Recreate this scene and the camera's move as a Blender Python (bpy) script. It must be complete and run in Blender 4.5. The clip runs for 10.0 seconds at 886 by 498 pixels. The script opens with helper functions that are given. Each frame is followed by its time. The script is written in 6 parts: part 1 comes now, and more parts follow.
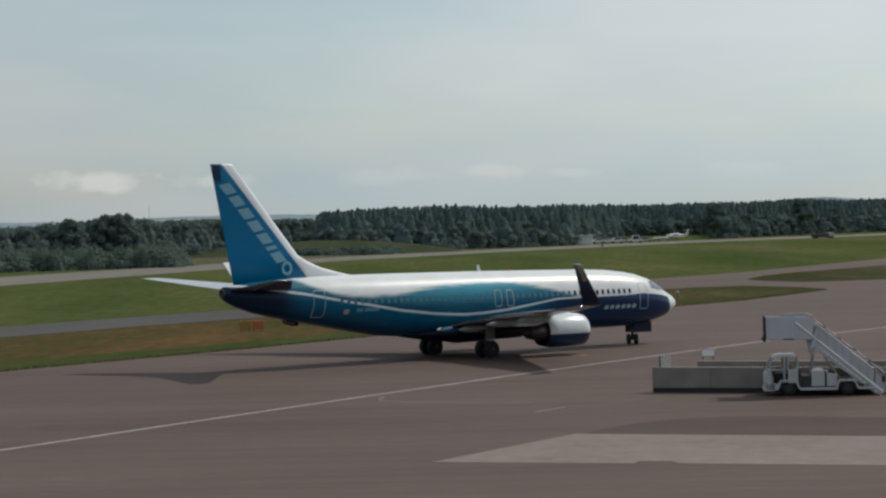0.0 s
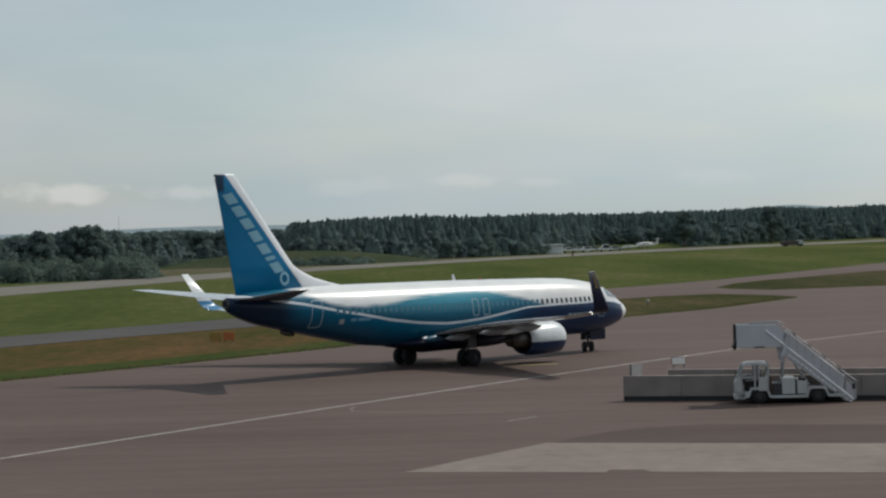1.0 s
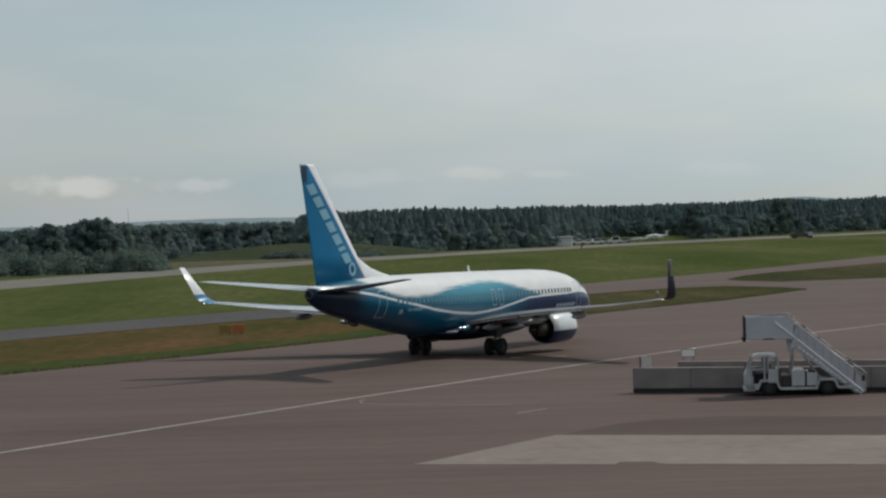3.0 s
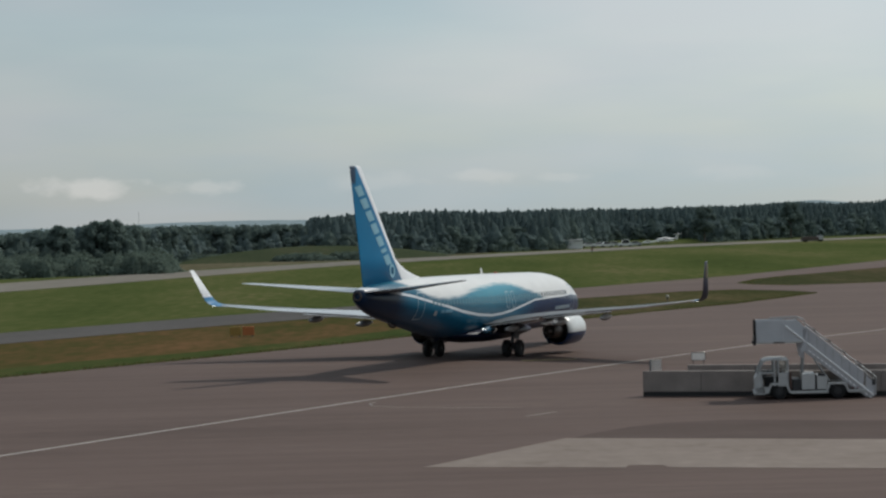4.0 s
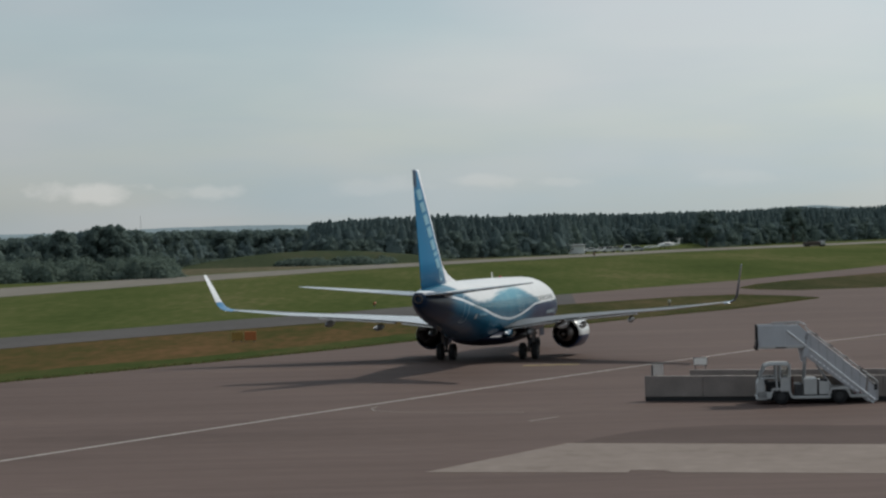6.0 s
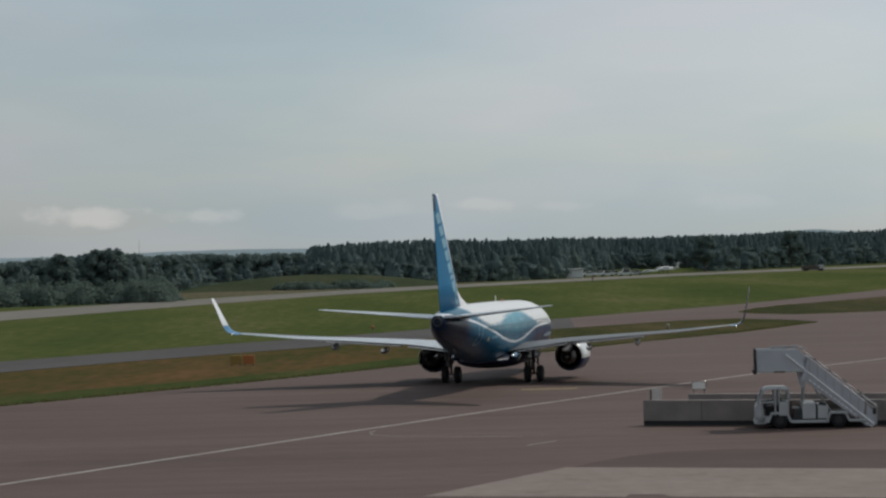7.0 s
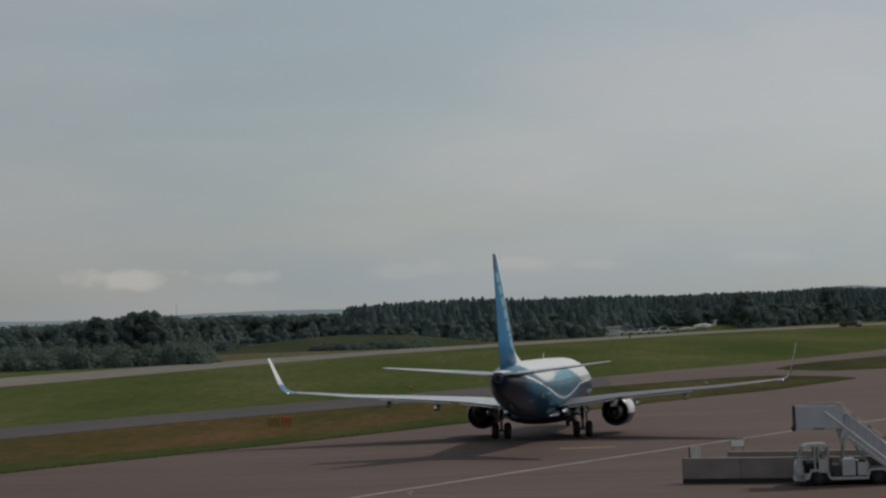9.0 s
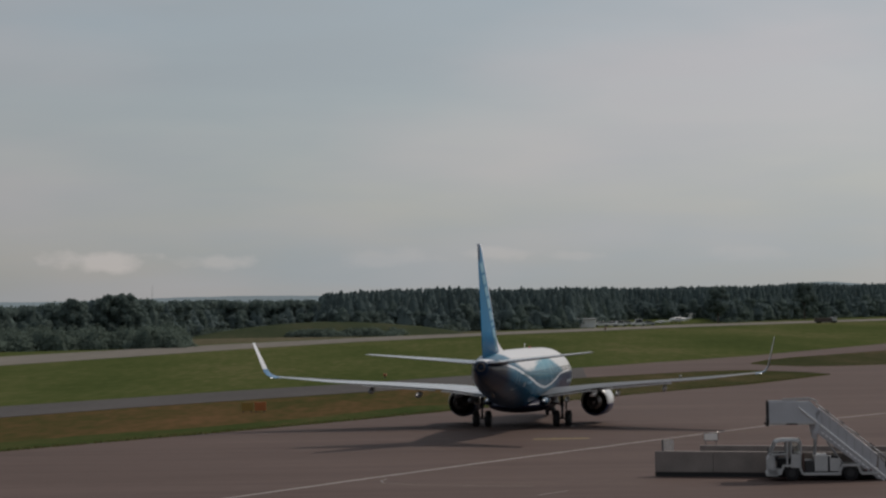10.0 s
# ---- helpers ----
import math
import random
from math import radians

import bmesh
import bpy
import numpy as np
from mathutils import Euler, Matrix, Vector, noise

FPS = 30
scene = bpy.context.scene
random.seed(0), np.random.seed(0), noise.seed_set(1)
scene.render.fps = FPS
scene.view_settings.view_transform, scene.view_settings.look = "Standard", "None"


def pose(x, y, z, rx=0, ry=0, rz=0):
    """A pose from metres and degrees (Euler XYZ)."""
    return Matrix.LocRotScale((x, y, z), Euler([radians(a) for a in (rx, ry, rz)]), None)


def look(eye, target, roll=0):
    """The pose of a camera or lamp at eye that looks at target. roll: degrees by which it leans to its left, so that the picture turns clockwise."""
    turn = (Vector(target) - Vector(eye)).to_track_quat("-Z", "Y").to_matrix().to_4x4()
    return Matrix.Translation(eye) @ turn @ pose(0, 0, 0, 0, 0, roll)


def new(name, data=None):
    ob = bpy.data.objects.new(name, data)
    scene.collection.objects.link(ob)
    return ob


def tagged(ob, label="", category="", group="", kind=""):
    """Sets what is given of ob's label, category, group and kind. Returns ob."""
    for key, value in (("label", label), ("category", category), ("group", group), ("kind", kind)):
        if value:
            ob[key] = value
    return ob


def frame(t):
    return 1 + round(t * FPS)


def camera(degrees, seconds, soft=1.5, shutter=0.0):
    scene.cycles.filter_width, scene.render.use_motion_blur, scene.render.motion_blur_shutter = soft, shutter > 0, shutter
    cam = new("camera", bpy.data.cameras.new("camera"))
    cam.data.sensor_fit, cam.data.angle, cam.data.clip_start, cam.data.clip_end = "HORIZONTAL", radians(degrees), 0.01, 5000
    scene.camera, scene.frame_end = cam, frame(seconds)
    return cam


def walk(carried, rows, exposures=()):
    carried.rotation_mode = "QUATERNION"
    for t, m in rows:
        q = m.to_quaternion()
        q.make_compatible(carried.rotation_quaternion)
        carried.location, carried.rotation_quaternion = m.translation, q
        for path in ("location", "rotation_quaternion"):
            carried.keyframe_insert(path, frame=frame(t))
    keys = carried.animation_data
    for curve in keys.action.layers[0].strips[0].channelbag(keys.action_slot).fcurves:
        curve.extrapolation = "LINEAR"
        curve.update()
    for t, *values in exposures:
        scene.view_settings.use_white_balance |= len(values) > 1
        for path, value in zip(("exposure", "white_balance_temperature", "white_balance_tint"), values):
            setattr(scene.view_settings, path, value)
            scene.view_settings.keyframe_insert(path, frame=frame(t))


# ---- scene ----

EYE_Z = 9.24


def aim(pan, tilt, roll):
    """Pose of the hand-held camera: degrees to the right, upwards, and its lean."""
    return pose(0, 0, EYE_Z, 90 + tilt, 0, -pan) @ pose(0, 0, 0, 0, 0, roll)


cam = camera(21.1, 10.0, soft=2.4)
walk(cam, [(t, aim(p, e, r)) for t, p, e, r in (
    (0, -0.078, -0.832, -1.2), (0.5, 0.032, -1.021, -1.146), (1, 0.642, -0.612, -1.512),
    (1.5, 0.557, -0.491, -1.414), (2, 0.424, -0.683, -1.613), (2.2, 0.519, -0.905, -1.6),
    (3.3, 0.336, -0.766, -1.545), (3.5, 0.282, -0.768, -1.514), (4, 0.168, -0.718, -1.455),
    (4.5, 0.193, -0.72, -1.263), (5, 0.3, -0.708, -1.342), (5.5, 0.34, -0.762, -1.448),
    (5.7, 0.213, -0.69, -1.45), (6.8, 0.072, -0.261, -1.44), (7, 0.174, -0.024, -1.409),
    (7.5, 0.467, 0.604, -1.494), (8, -0.812, 1.093, -1.762), (8.5, -0.792, 1.301, -2.43),
    (9, -0.662, 1.434, -1.927), (9.5, -0.324, 1.034, -1.476), (10, -0.118, 1.149, -0.836))],
    exposures=((0, 0.07, 6500, 7), (1, 0.07, 6500, 7), (1.5, 0.0, 6500, 7), (2, -0.1, 6500, 7), (3.3, 0.0, 6500, 7), (5.7, 0.0, 6500, 7), (7, -0.14, 6500, 9), (7.5, -0.2, 6500, 9), (8, -0.37, 6500, 9), (8.5, -0.38, 6530, 10), (9, -0.46, 6700, 11), (10, -0.42, 6850, 15)))

# ---- world and sun ----
SUN_AZ, SUN_EL = 52.0, 44.0      # degrees to the right of +y, and above the ground
world = bpy.data.worlds.new("sky")
scene.world = world
world.use_nodes = True


def build_sky():
    nt = world.node_tree
    nt.nodes.clear()
    N, L = nt.nodes.new, nt.links.new
    out, bg = N("ShaderNodeOutputWorld"), N("ShaderNodeBackground")
    bg.inputs["Strength"].default_value = 0.1
    sky = N("ShaderNodeTexSky")
    sky.sky_type, sky.sun_disc = "NISHITA", False
    sky.sun_elevation, sky.sun_rotation = radians(SUN_EL), radians(SUN_AZ)
    sky.air_density, sky.dust_density, sky.ozone_density = 1.0, 1.0, 1.5
    tc = N("ShaderNodeTexCoord")

    def math_(op, a, b=None, c=None):
        n = N("ShaderNodeMath")
        n.operation = op
        for i, v in enumerate((a, b, c)):
            if v is None:
                continue
            if isinstance(v, (int, float)):
                n.inputs[i].default_value = v
            else:
                L(v, n.inputs[i])
        return n.outputs[0]

    # veil of thin layered cloud
    mp = N("ShaderNodeMapping")
    mp.inputs["Scale"].default_value = (5, 5, 34)
    L(tc.outputs["Generated"], mp.inputs["Vector"])
    n1 = N("ShaderNodeTexNoise")
    n1.inputs["Scale"].default_value, n1.inputs["Detail"].default_value = 1.0, 5
    n1.inputs["Roughness"].default_value = 0.5
    L(mp.outputs[0], n1.inputs["Vector"])
    r1 = N("ShaderNodeMapRange")
    r1.inputs[1].default_value, r1.inputs[2].default_value = 0.36, 0.64
    r1.inputs[3].default_value, r1.inputs[4].default_value = 0.66, 0.9
    L(n1.outputs["Fac"], r1.inputs[0])
    mix = N("ShaderNodeMix")
    mix.data_type = "RGBA"
    L(r1.outputs[0], mix.inputs["Factor"])
    L(sky.outputs[0], mix.inputs["A"])
    # the veil is brighter towards the sun
    dot, gain, tint = N("ShaderNodeVectorMath"), N("ShaderNodeMapRange"), N("ShaderNodeVectorMath")
    dot.operation, tint.operation = "DOT_PRODUCT", "SCALE"
    L(tc.outputs["Generated"], dot.inputs[0])
    a, e = radians(SUN_AZ), radians(SUN_EL)
    dot.inputs[1].default_value = (math.sin(a) * math.cos(e), math.cos(a) * math.cos(e), math.sin(e))
    gain.inputs[1].default_value, gain.inputs[2].default_value = 0.3, 0.6
    gain.inputs[3].default_value, gain.inputs[4].default_value = 0.82, 1.17
    L(dot.outputs["Value"], gain.inputs[0])
    # broad layers of the veil, whiter where it is thick
    mp2, n3, r3, band = N("ShaderNodeMapping"), N("ShaderNodeTexNoise"), N("ShaderNodeMapRange"), N("ShaderNodeMix")
    mp2.inputs["Scale"].default_value = (5, 5, 19)
    mp2.inputs["Rotation"].default_value = (radians(5), radians(-7), 0)
    mp2.inputs["Location"].default_value = (3.1, 0.4, 0.9)
    L(tc.outputs["Generated"], mp2.inputs["Vector"])
    n3.inputs["Scale"].default_value, n3.inputs["Detail"].default_value = 1.0, 4
    n3.inputs["Roughness"].default_value = 0.45
    L(mp2.outputs[0], n3.inputs["Vector"])
    r3.inputs[1].default_value, r3.inputs[2].default_value = 0.36, 0.66
    L(n3.outputs["Fac"], r3.inputs[0])
    band.data_type = "RGBA"
    band.inputs["A"].default_value, band.inputs["B"].default_value = (3.95, 4.75, 5.25, 1), (5.15, 5.4, 5.75, 1)
    L(r3.outputs[0], band.inputs["Factor"])
    L(band.outputs["Result"], tint.inputs[0])
    L(gain.outputs[0], tint.inputs["Scale"])
    L(tint.outputs["Vector"], mix.inputs["B"])
    # small fair-weather clouds low over the trees: azimuth, elevation, half width, half height in degrees
    sep = N("ShaderNodeSeparateXYZ")
    L(tc.outputs["Generated"], sep.inputs[0])
    az = math_("MULTIPLY", math_("ARCTAN2", sep.outputs[0], sep.outputs[1]), 57.2958)
    el = math_("MULTIPLY", math_("ARCSINE", sep.outputs[2]), 57.2958)
    cm = N("ShaderNodeCombineXYZ")
    L(az, cm.inputs[0])
    L(math_("MULTIPLY", el, 1.6), cm.inputs[1])
    n2 = N("ShaderNodeTexNoise")
    n2.inputs["Scale"].default_value, n2.inputs["Detail"].default_value = 1.3, 6
    L(cm.outputs[0], n2.inputs["Vector"])
    total = None
    for a, e, w, h, k in ((-8.3, 0.98, 1.3, 0.34, 1.0), (-5.4, 0.93, 1.0, 0.2, 0.6), (1.2, 1.03, 1.1, 0.2, 0.5),
                          (3.1, 0.95, 0.8, 0.14, 0.35), (-1.4, 0.95, 1.4, 0.25, 0.3), (7.2, 0.98, 1.2, 0.2, 0.25)):
        dx = math_("DIVIDE", math_("SUBTRACT", az, a), w)
        dy = math_("DIVIDE", math_("SUBTRACT", el, e), h)
        r = math_("SQRT", math_("ADD", math_("MULTIPLY", dx, dx), math_("MULTIPLY", dy, dy)))
        m = math_("MULTIPLY_ADD", math_("SUBTRACT", n2.outputs["Fac"], 0.5), 3.4, math_("MULTIPLY", math_("SUBTRACT", 1.0, r), 1.6))
        m = math_("MULTIPLY", math_("MINIMUM", math_("MAXIMUM", m, 0.0), 1.0), k)
        total = m if total is None else math_("MAXIMUM", total, m)
    mix2 = N("ShaderNodeMix")
    mix2.data_type = "RGBA"
    L(math_("MULTIPLY", total, 0.5), mix2.inputs["Factor"])
    L(mix.outputs["Result"], mix2.inputs["A"])
    mix2.inputs["B"].default_value = (6.9, 6.75, 6.6, 1)
    L(mix2.outputs["Result"], bg.inputs["Color"])
    L(bg.outputs[0], out.inputs[0])


build_sky()
sun_dir = Vector((math.sin(radians(SUN_AZ)) * math.cos(radians(SUN_EL)), math.cos(radians(SUN_AZ)) * math.cos(radians(SUN_EL)), math.sin(radians(SUN_EL))))
lamp = bpy.data.lights.new("sun", "SUN")
lamp.energy, lamp.angle, lamp.color = 2.6, radians(0.8), (1.0, 0.95, 0.88)
sun = new("sun", lamp)
sun.matrix_world = look(sun_dir * 300, (0, 0, 0))

# ---- materials ----
MATS = {}


def mat(name, color, rough=0.5, metal=0.0, vary=0.12, scale=3.0, bump=0.0, fine=40.0, spec=0.5, coat=0.0, island=0.0, alpha=1.0):
    """A painted, worn or grown surface: base colour with two scales of variation and a fine relief."""
    if name in MATS:
        return MATS[name]
    m = bpy.data.materials.new(name)
    m.use_nodes = True
    nt = m.node_tree
    N, L = nt.nodes.new, nt.links.new
    b = nt.nodes["Principled BSDF"]
    b.inputs["Roughness"].default_value, b.inputs["Metallic"].default_value = rough, metal
    b.inputs["Specular IOR Level"].default_value, b.inputs["Coat Weight"].default_value = spec, coat
    b.inputs["Coat Roughness"].default_value = 0.05
    tc = N("ShaderNodeTexCoord")
    n1, n2 = N("ShaderNodeTexNoise"), N("ShaderNodeTexNoise")
    n1.inputs["Scale"].default_value, n1.inputs["Detail"].default_value = scale, 4
    n2.inputs["Scale"].default_value, n2.inputs["Detail"].default_value = fine, 3
    for n in (n1, n2):
        L(tc.outputs["Object"], n.inputs["Vector"])
    add = N("ShaderNodeMath")
    add.operation = "MULTIPLY_ADD"
    L(n1.outputs["Fac"], add.inputs[0])
    add.inputs[1].default_value = 0.65
    mul = N("ShaderNodeMath")
    mul.operation = "MULTIPLY"
    L(n2.outputs["Fac"], mul.inputs[0])
    mul.inputs[1].default_value = 0.35
    L(mul.outputs[0], add.inputs[2])
    mr = N("ShaderNodeMapRange")
    mr.inputs[1].default_value, mr.inputs[2].default_value = 0.3, 0.7
    mr.inputs[3].default_value, mr.inputs[4].default_value = 1 - vary, 1 + vary
    L(add.outputs[0], mr.inputs[0])
    fac = mr.outputs[0]
    if island:
        g = N("ShaderNodeNewGeometry")
        mi = N("ShaderNodeMapRange")
        mi.inputs[3].default_value, mi.inputs[4].default_value = 1 - island, 1 + island
        L(g.outputs["Random Per Island"], mi.inputs[0])
        mm = N("ShaderNodeMath")
        mm.operation = "MULTIPLY"
        L(fac, mm.inputs[0])
        L(mi.outputs[0], mm.inputs[1])
        fac = mm.outputs[0]
    hsv = N("ShaderNodeHueSaturation")
    hsv.inputs["Color"].default_value = (*color, 1)
    L(fac, hsv.inputs["Value"])
    L(hsv.outputs[0], b.inputs["Base Color"])
    if bump:
        bp = N("ShaderNodeBump")
        bp.inputs["Strength"].default_value, bp.inputs["Distance"].default_value = bump, 0.02
        L(n2.outputs["Fac"], bp.inputs["Height"])
        L(bp.outputs[0], b.inputs["Normal"])
    MATS[name] = m
    return m


def leaf_mat(name, color):
    """Leaves: diffuse with light coming through, each clump of its own shade."""
    m = bpy.data.materials.new(name)
    m.use_nodes = True
    nt = m.node_tree
    nt.nodes.clear()
    N, L = nt.nodes.new, nt.links.new
    out, mx, df, tr = N("ShaderNodeOutputMaterial"), N("ShaderNodeMixShader"), N("ShaderNodeBsdfDiffuse"), N("ShaderNodeBsdfTranslucent")
    g, tc, ns, hs, ma = N("ShaderNodeNewGeometry"), N("ShaderNodeTexCoord"), N("ShaderNodeTexNoise"), N("ShaderNodeHueSaturation"), N("ShaderNodeMath")
    ns.inputs["Scale"].default_value, ns.inputs["Detail"].default_value = 0.06, 4
    L(tc.outputs["Object"], ns.inputs["Vector"])
    ma.operation = "MULTIPLY_ADD"
    L(g.outputs["Random Per Island"], ma.inputs[0])
    ma.inputs[1].default_value = 0.6
    L(ns.outputs["Fac"], ma.inputs[2])
    mr = N("ShaderNodeMapRange")
    mr.inputs[1].default_value, mr.inputs[2].default_value = 0.3, 1.3
    mr.inputs[3].default_value, mr.inputs[4].default_value = 0.88, 1.12
    L(ma.outputs[0], mr.inputs[0])
    hs.inputs["Color"].default_value = (*color, 1)
    L(mr.outputs[0], hs.inputs["Value"])
    for s in (df, tr):
        L(hs.outputs[0], s.inputs["Color"])
    mx.inputs[0].default_value = 0.35
    L(df.outputs[0], mx.inputs[1])
    L(tr.outputs[0], mx.inputs[2])
    L(mx.outputs[0], out.inputs[0])
    return m


def glow(name, color, power):
    m = bpy.data.materials.new(name)
    m.use_nodes = True
    b = m.node_tree.nodes["Principled BSDF"]
    b.inputs["Base Color"].default_value = (*color, 1)
    b.inputs["Emission Color"].default_value, b.inputs["Emission Strength"].default_value = (*color, 1), power
    return m


def ground_mat(name, stops, big, small, rough, bump, stretch=(1, 1, 1), spec=0.08):
    """Ground cover: a ramp of colours over a broad and a fine noise, at true size."""
    m = bpy.data.materials.new(name)
    m.use_nodes = True
    nt = m.node_tree
    N, L = nt.nodes.new, nt.links.new
    b = nt.nodes["Principled BSDF"]
    b.inputs["Roughness"].default_value = rough
    b.inputs["Specular IOR Level"].default_value = spec
    tc, mp = N("ShaderNodeTexCoord"), N("ShaderNodeMapping")
    mp.inputs["Scale"].default_value = stretch
    L(tc.outputs["Object"], mp.inputs["Vector"])
    a, c = N("ShaderNodeTexNoise"), N("ShaderNodeTexNoise")
    a.inputs["Scale"].default_value, a.inputs["Detail"].default_value = big, 6
    a.inputs["Roughness"].default_value = 0.6
    c.inputs["Scale"].default_value, c.inputs["Detail"].default_value = small, 4
    for n in (a, c):
        L(mp.outputs[0], n.inputs["Vector"])
    mx = N("ShaderNodeMath")
    mx.operation = "MULTIPLY_ADD"
    L(c.outputs["Fac"], mx.inputs[0])
    mx.inputs[1].default_value = 0.35
    sc = N("ShaderNodeMath")
    sc.operation = "MULTIPLY"
    L(a.outputs["Fac"], sc.inputs[0])
    sc.inputs[1].default_value = 0.65
    L(sc.outputs[0], mx.inputs[2])
    rp = N("ShaderNodeValToRGB")
    el = rp.color_ramp.elements
    el[0].position, el[0].color = stops[0][0], (*stops[0][1], 1)
    el[1].position, el[1].color = stops[-1][0], (*stops[-1][1], 1)
    for p, col in stops[1:-1]:
        e = el.new(p)
        e.color = (*col, 1)
    L(mx.outputs[0], rp.inputs[0])
    L(rp.outputs[0], b.inputs["Base Color"])
    bp = N("ShaderNodeBump")
    bp.inputs["Strength"].default_value, bp.inputs["Distance"].default_value = bump, 0.05
    L(c.outputs["Fac"], bp.inputs["Height"])
    L(bp.outputs[0], b.inputs["Normal"])
    return m



def asphalt_mat():
    """Worn apron asphalt: broad patches, rubber streaks along the taxi way, fine grain."""
    m = ground_mat("apron_asphalt", ((0.3, (0.078, 0.0535, 0.0455)), (0.44, (0.098, 0.068, 0.0585)), (0.56, (0.108, 0.0755, 0.0655)), (0.7, (0.136, 0.099, 0.085))), 0.05, 1.5, 0.76, 0.15, (0.5, 1.6, 1), 0.09)
    nt = m.node_tree
    N, L = nt.nodes.new, nt.links.new
    b = nt.nodes["Principled BSDF"]
    old = b.inputs["Base Color"].links[0].from_socket
    tc, mp, ns, mr, hs = N("ShaderNodeTexCoord"), N("ShaderNodeMapping"), N("ShaderNodeTexNoise"), N("ShaderNodeMapRange"), N("ShaderNodeHueSaturation")
    mp.inputs["Rotation"].default_value = (0, 0, radians(-58))
    mp.inputs["Scale"].default_value = (0.03, 0.5, 1)
    L(tc.outputs["Object"], mp.inputs["Vector"])
    ns.inputs["Scale"].default_value, ns.inputs["Detail"].default_value = 1.0, 5
    ns.inputs["Roughness"].default_value = 0.65
    L(mp.outputs[0], ns.inputs["Vector"])
    mr.inputs[1].default_value, mr.inputs[2].default_value = 0.3, 0.62
    mr.inputs[3].default_value, mr.inputs[4].default_value = 0.85, 1.06
    L(ns.outputs["Fac"], mr.inputs[0])
    L(mr.outputs[0], hs.inputs["Value"])
    L(old, hs.inputs["Color"])
    L(hs.outputs[0], b.inputs["Base Color"])
    return m


ASPHALT = asphalt_mat()
TAXI = ground_mat("taxiway_asphalt", ((0.3, (0.05, 0.045, 0.043)), (0.5, (0.066, 0.06, 0.057)), (0.7, (0.085, 0.078, 0.074))), 0.06, 1.2, 0.85, 0.15, (0.9, 0.3, 1), 0.12)
CONCRETE = ground_mat("apron_concrete", ((0.32, (0.145, 0.116, 0.1)), (0.45, (0.19, 0.156, 0.136)), (0.55, (0.205, 0.17, 0.149)), (0.7, (0.24, 0.203, 0.179))), 0.2, 1.6, 0.9, 0.1, (0.8, 0.5, 1))
RUNWAY = ground_mat("runway_concrete", ((0.3, (0.115, 0.105, 0.088)), (0.46, (0.15, 0.138, 0.117)), (0.58, (0.172, 0.157, 0.134)), (0.7, (0.21, 0.192, 0.165))), 0.06, 0.6, 0.9, 0.1, (0.9, 0.15, 1))
GRASS = ground_mat("mown_grass", ((0.34, (0.044, 0.06, 0.021)), (0.45, (0.058, 0.074, 0.026)), (0.54, (0.075, 0.086, 0.033)), (0.64, (0.11, 0.104, 0.05))), 0.05, 0.9, 0.95, 0.6, (0.9, 0.16, 1), 0.0)
SCRUB = ground_mat("scrubby_grass", ((0.3, (0.03, 0.038, 0.018)), (0.46, (0.05, 0.052, 0.027)), (0.58, (0.08, 0.066, 0.04)), (0.72, (0.1, 0.078, 0.052))), 0.06, 0.9, 0.95, 0.6, (0.9, 0.18, 1), 0.0)
TAN = ground_mat("tan_dry_grass", ((0.32, (0.058, 0.06, 0.036)), (0.46, (0.088, 0.082, 0.052)), (0.56, (0.118, 0.104, 0.07)), (0.7, (0.145, 0.126, 0.088))), 0.05, 0.7, 0.95, 0.5, (0.9, 0.14, 1), 0.0)
DRY = ground_mat("dry_grass", ((0.34, (0.04, 0.048, 0.018)), (0.44, (0.06, 0.056, 0.023)), (0.52, (0.082, 0.06, 0.028)), (0.64, (0.12, 0.072, 0.038))), 0.09, 1.1, 0.95, 0.6, (0.9, 0.22, 1), 0.0)
POINT = ground_mat("uneven_grass", ((0.34, (0.034, 0.04, 0.018)), (0.44, (0.046, 0.05, 0.023)), (0.54, (0.07, 0.062, 0.032)), (0.66, (0.1, 0.078, 0.046))), 0.12, 1.2, 0.95, 0.6, (0.9, 0.2, 1), 0.0)
HEATH = ground_mat("heath", ((0.3, (0.036, 0.048, 0.028)), (0.5, (0.05, 0.06, 0.035)), (0.7, (0.078, 0.07, 0.045))), 0.08, 0.8, 0.95, 0.6, (1, 0.5, 1), 0.0)
VERGE = ground_mat("verge_grass", ((0.34, (0.034, 0.05, 0.018)), (0.46, (0.045, 0.06, 0.022)), (0.56, (0.062, 0.066, 0.027)), (0.68, (0.09, 0.072, 0.035))), 0.12, 1.1, 0.95, 0.6, (0.9, 0.25, 1), 0.0)
MARK = mat("worn_white_marking", (0.31, 0.285, 0.26), 0.8, vary=0.3, scale=0.7, fine=9)
YELLOW = mat("worn_yellow_marking", (0.3, 0.23, 0.08), 0.8, vary=0.3, scale=0.7, fine=9)


# ---- building helpers ----
def part(name, bm, material, parent=None, label="", smooth=False):
    me = bpy.data.meshes.new(name)
    bm.normal_update()
    bm.to_mesh(me)
    bm.free()
    for m in material if isinstance(material, (list, tuple)) else [material]:
        me.materials.append(m)
    if smooth:
        me.shade_smooth()
    ob = new(name, me)
    if parent:
        ob.parent = parent
    return tagged(ob, label)


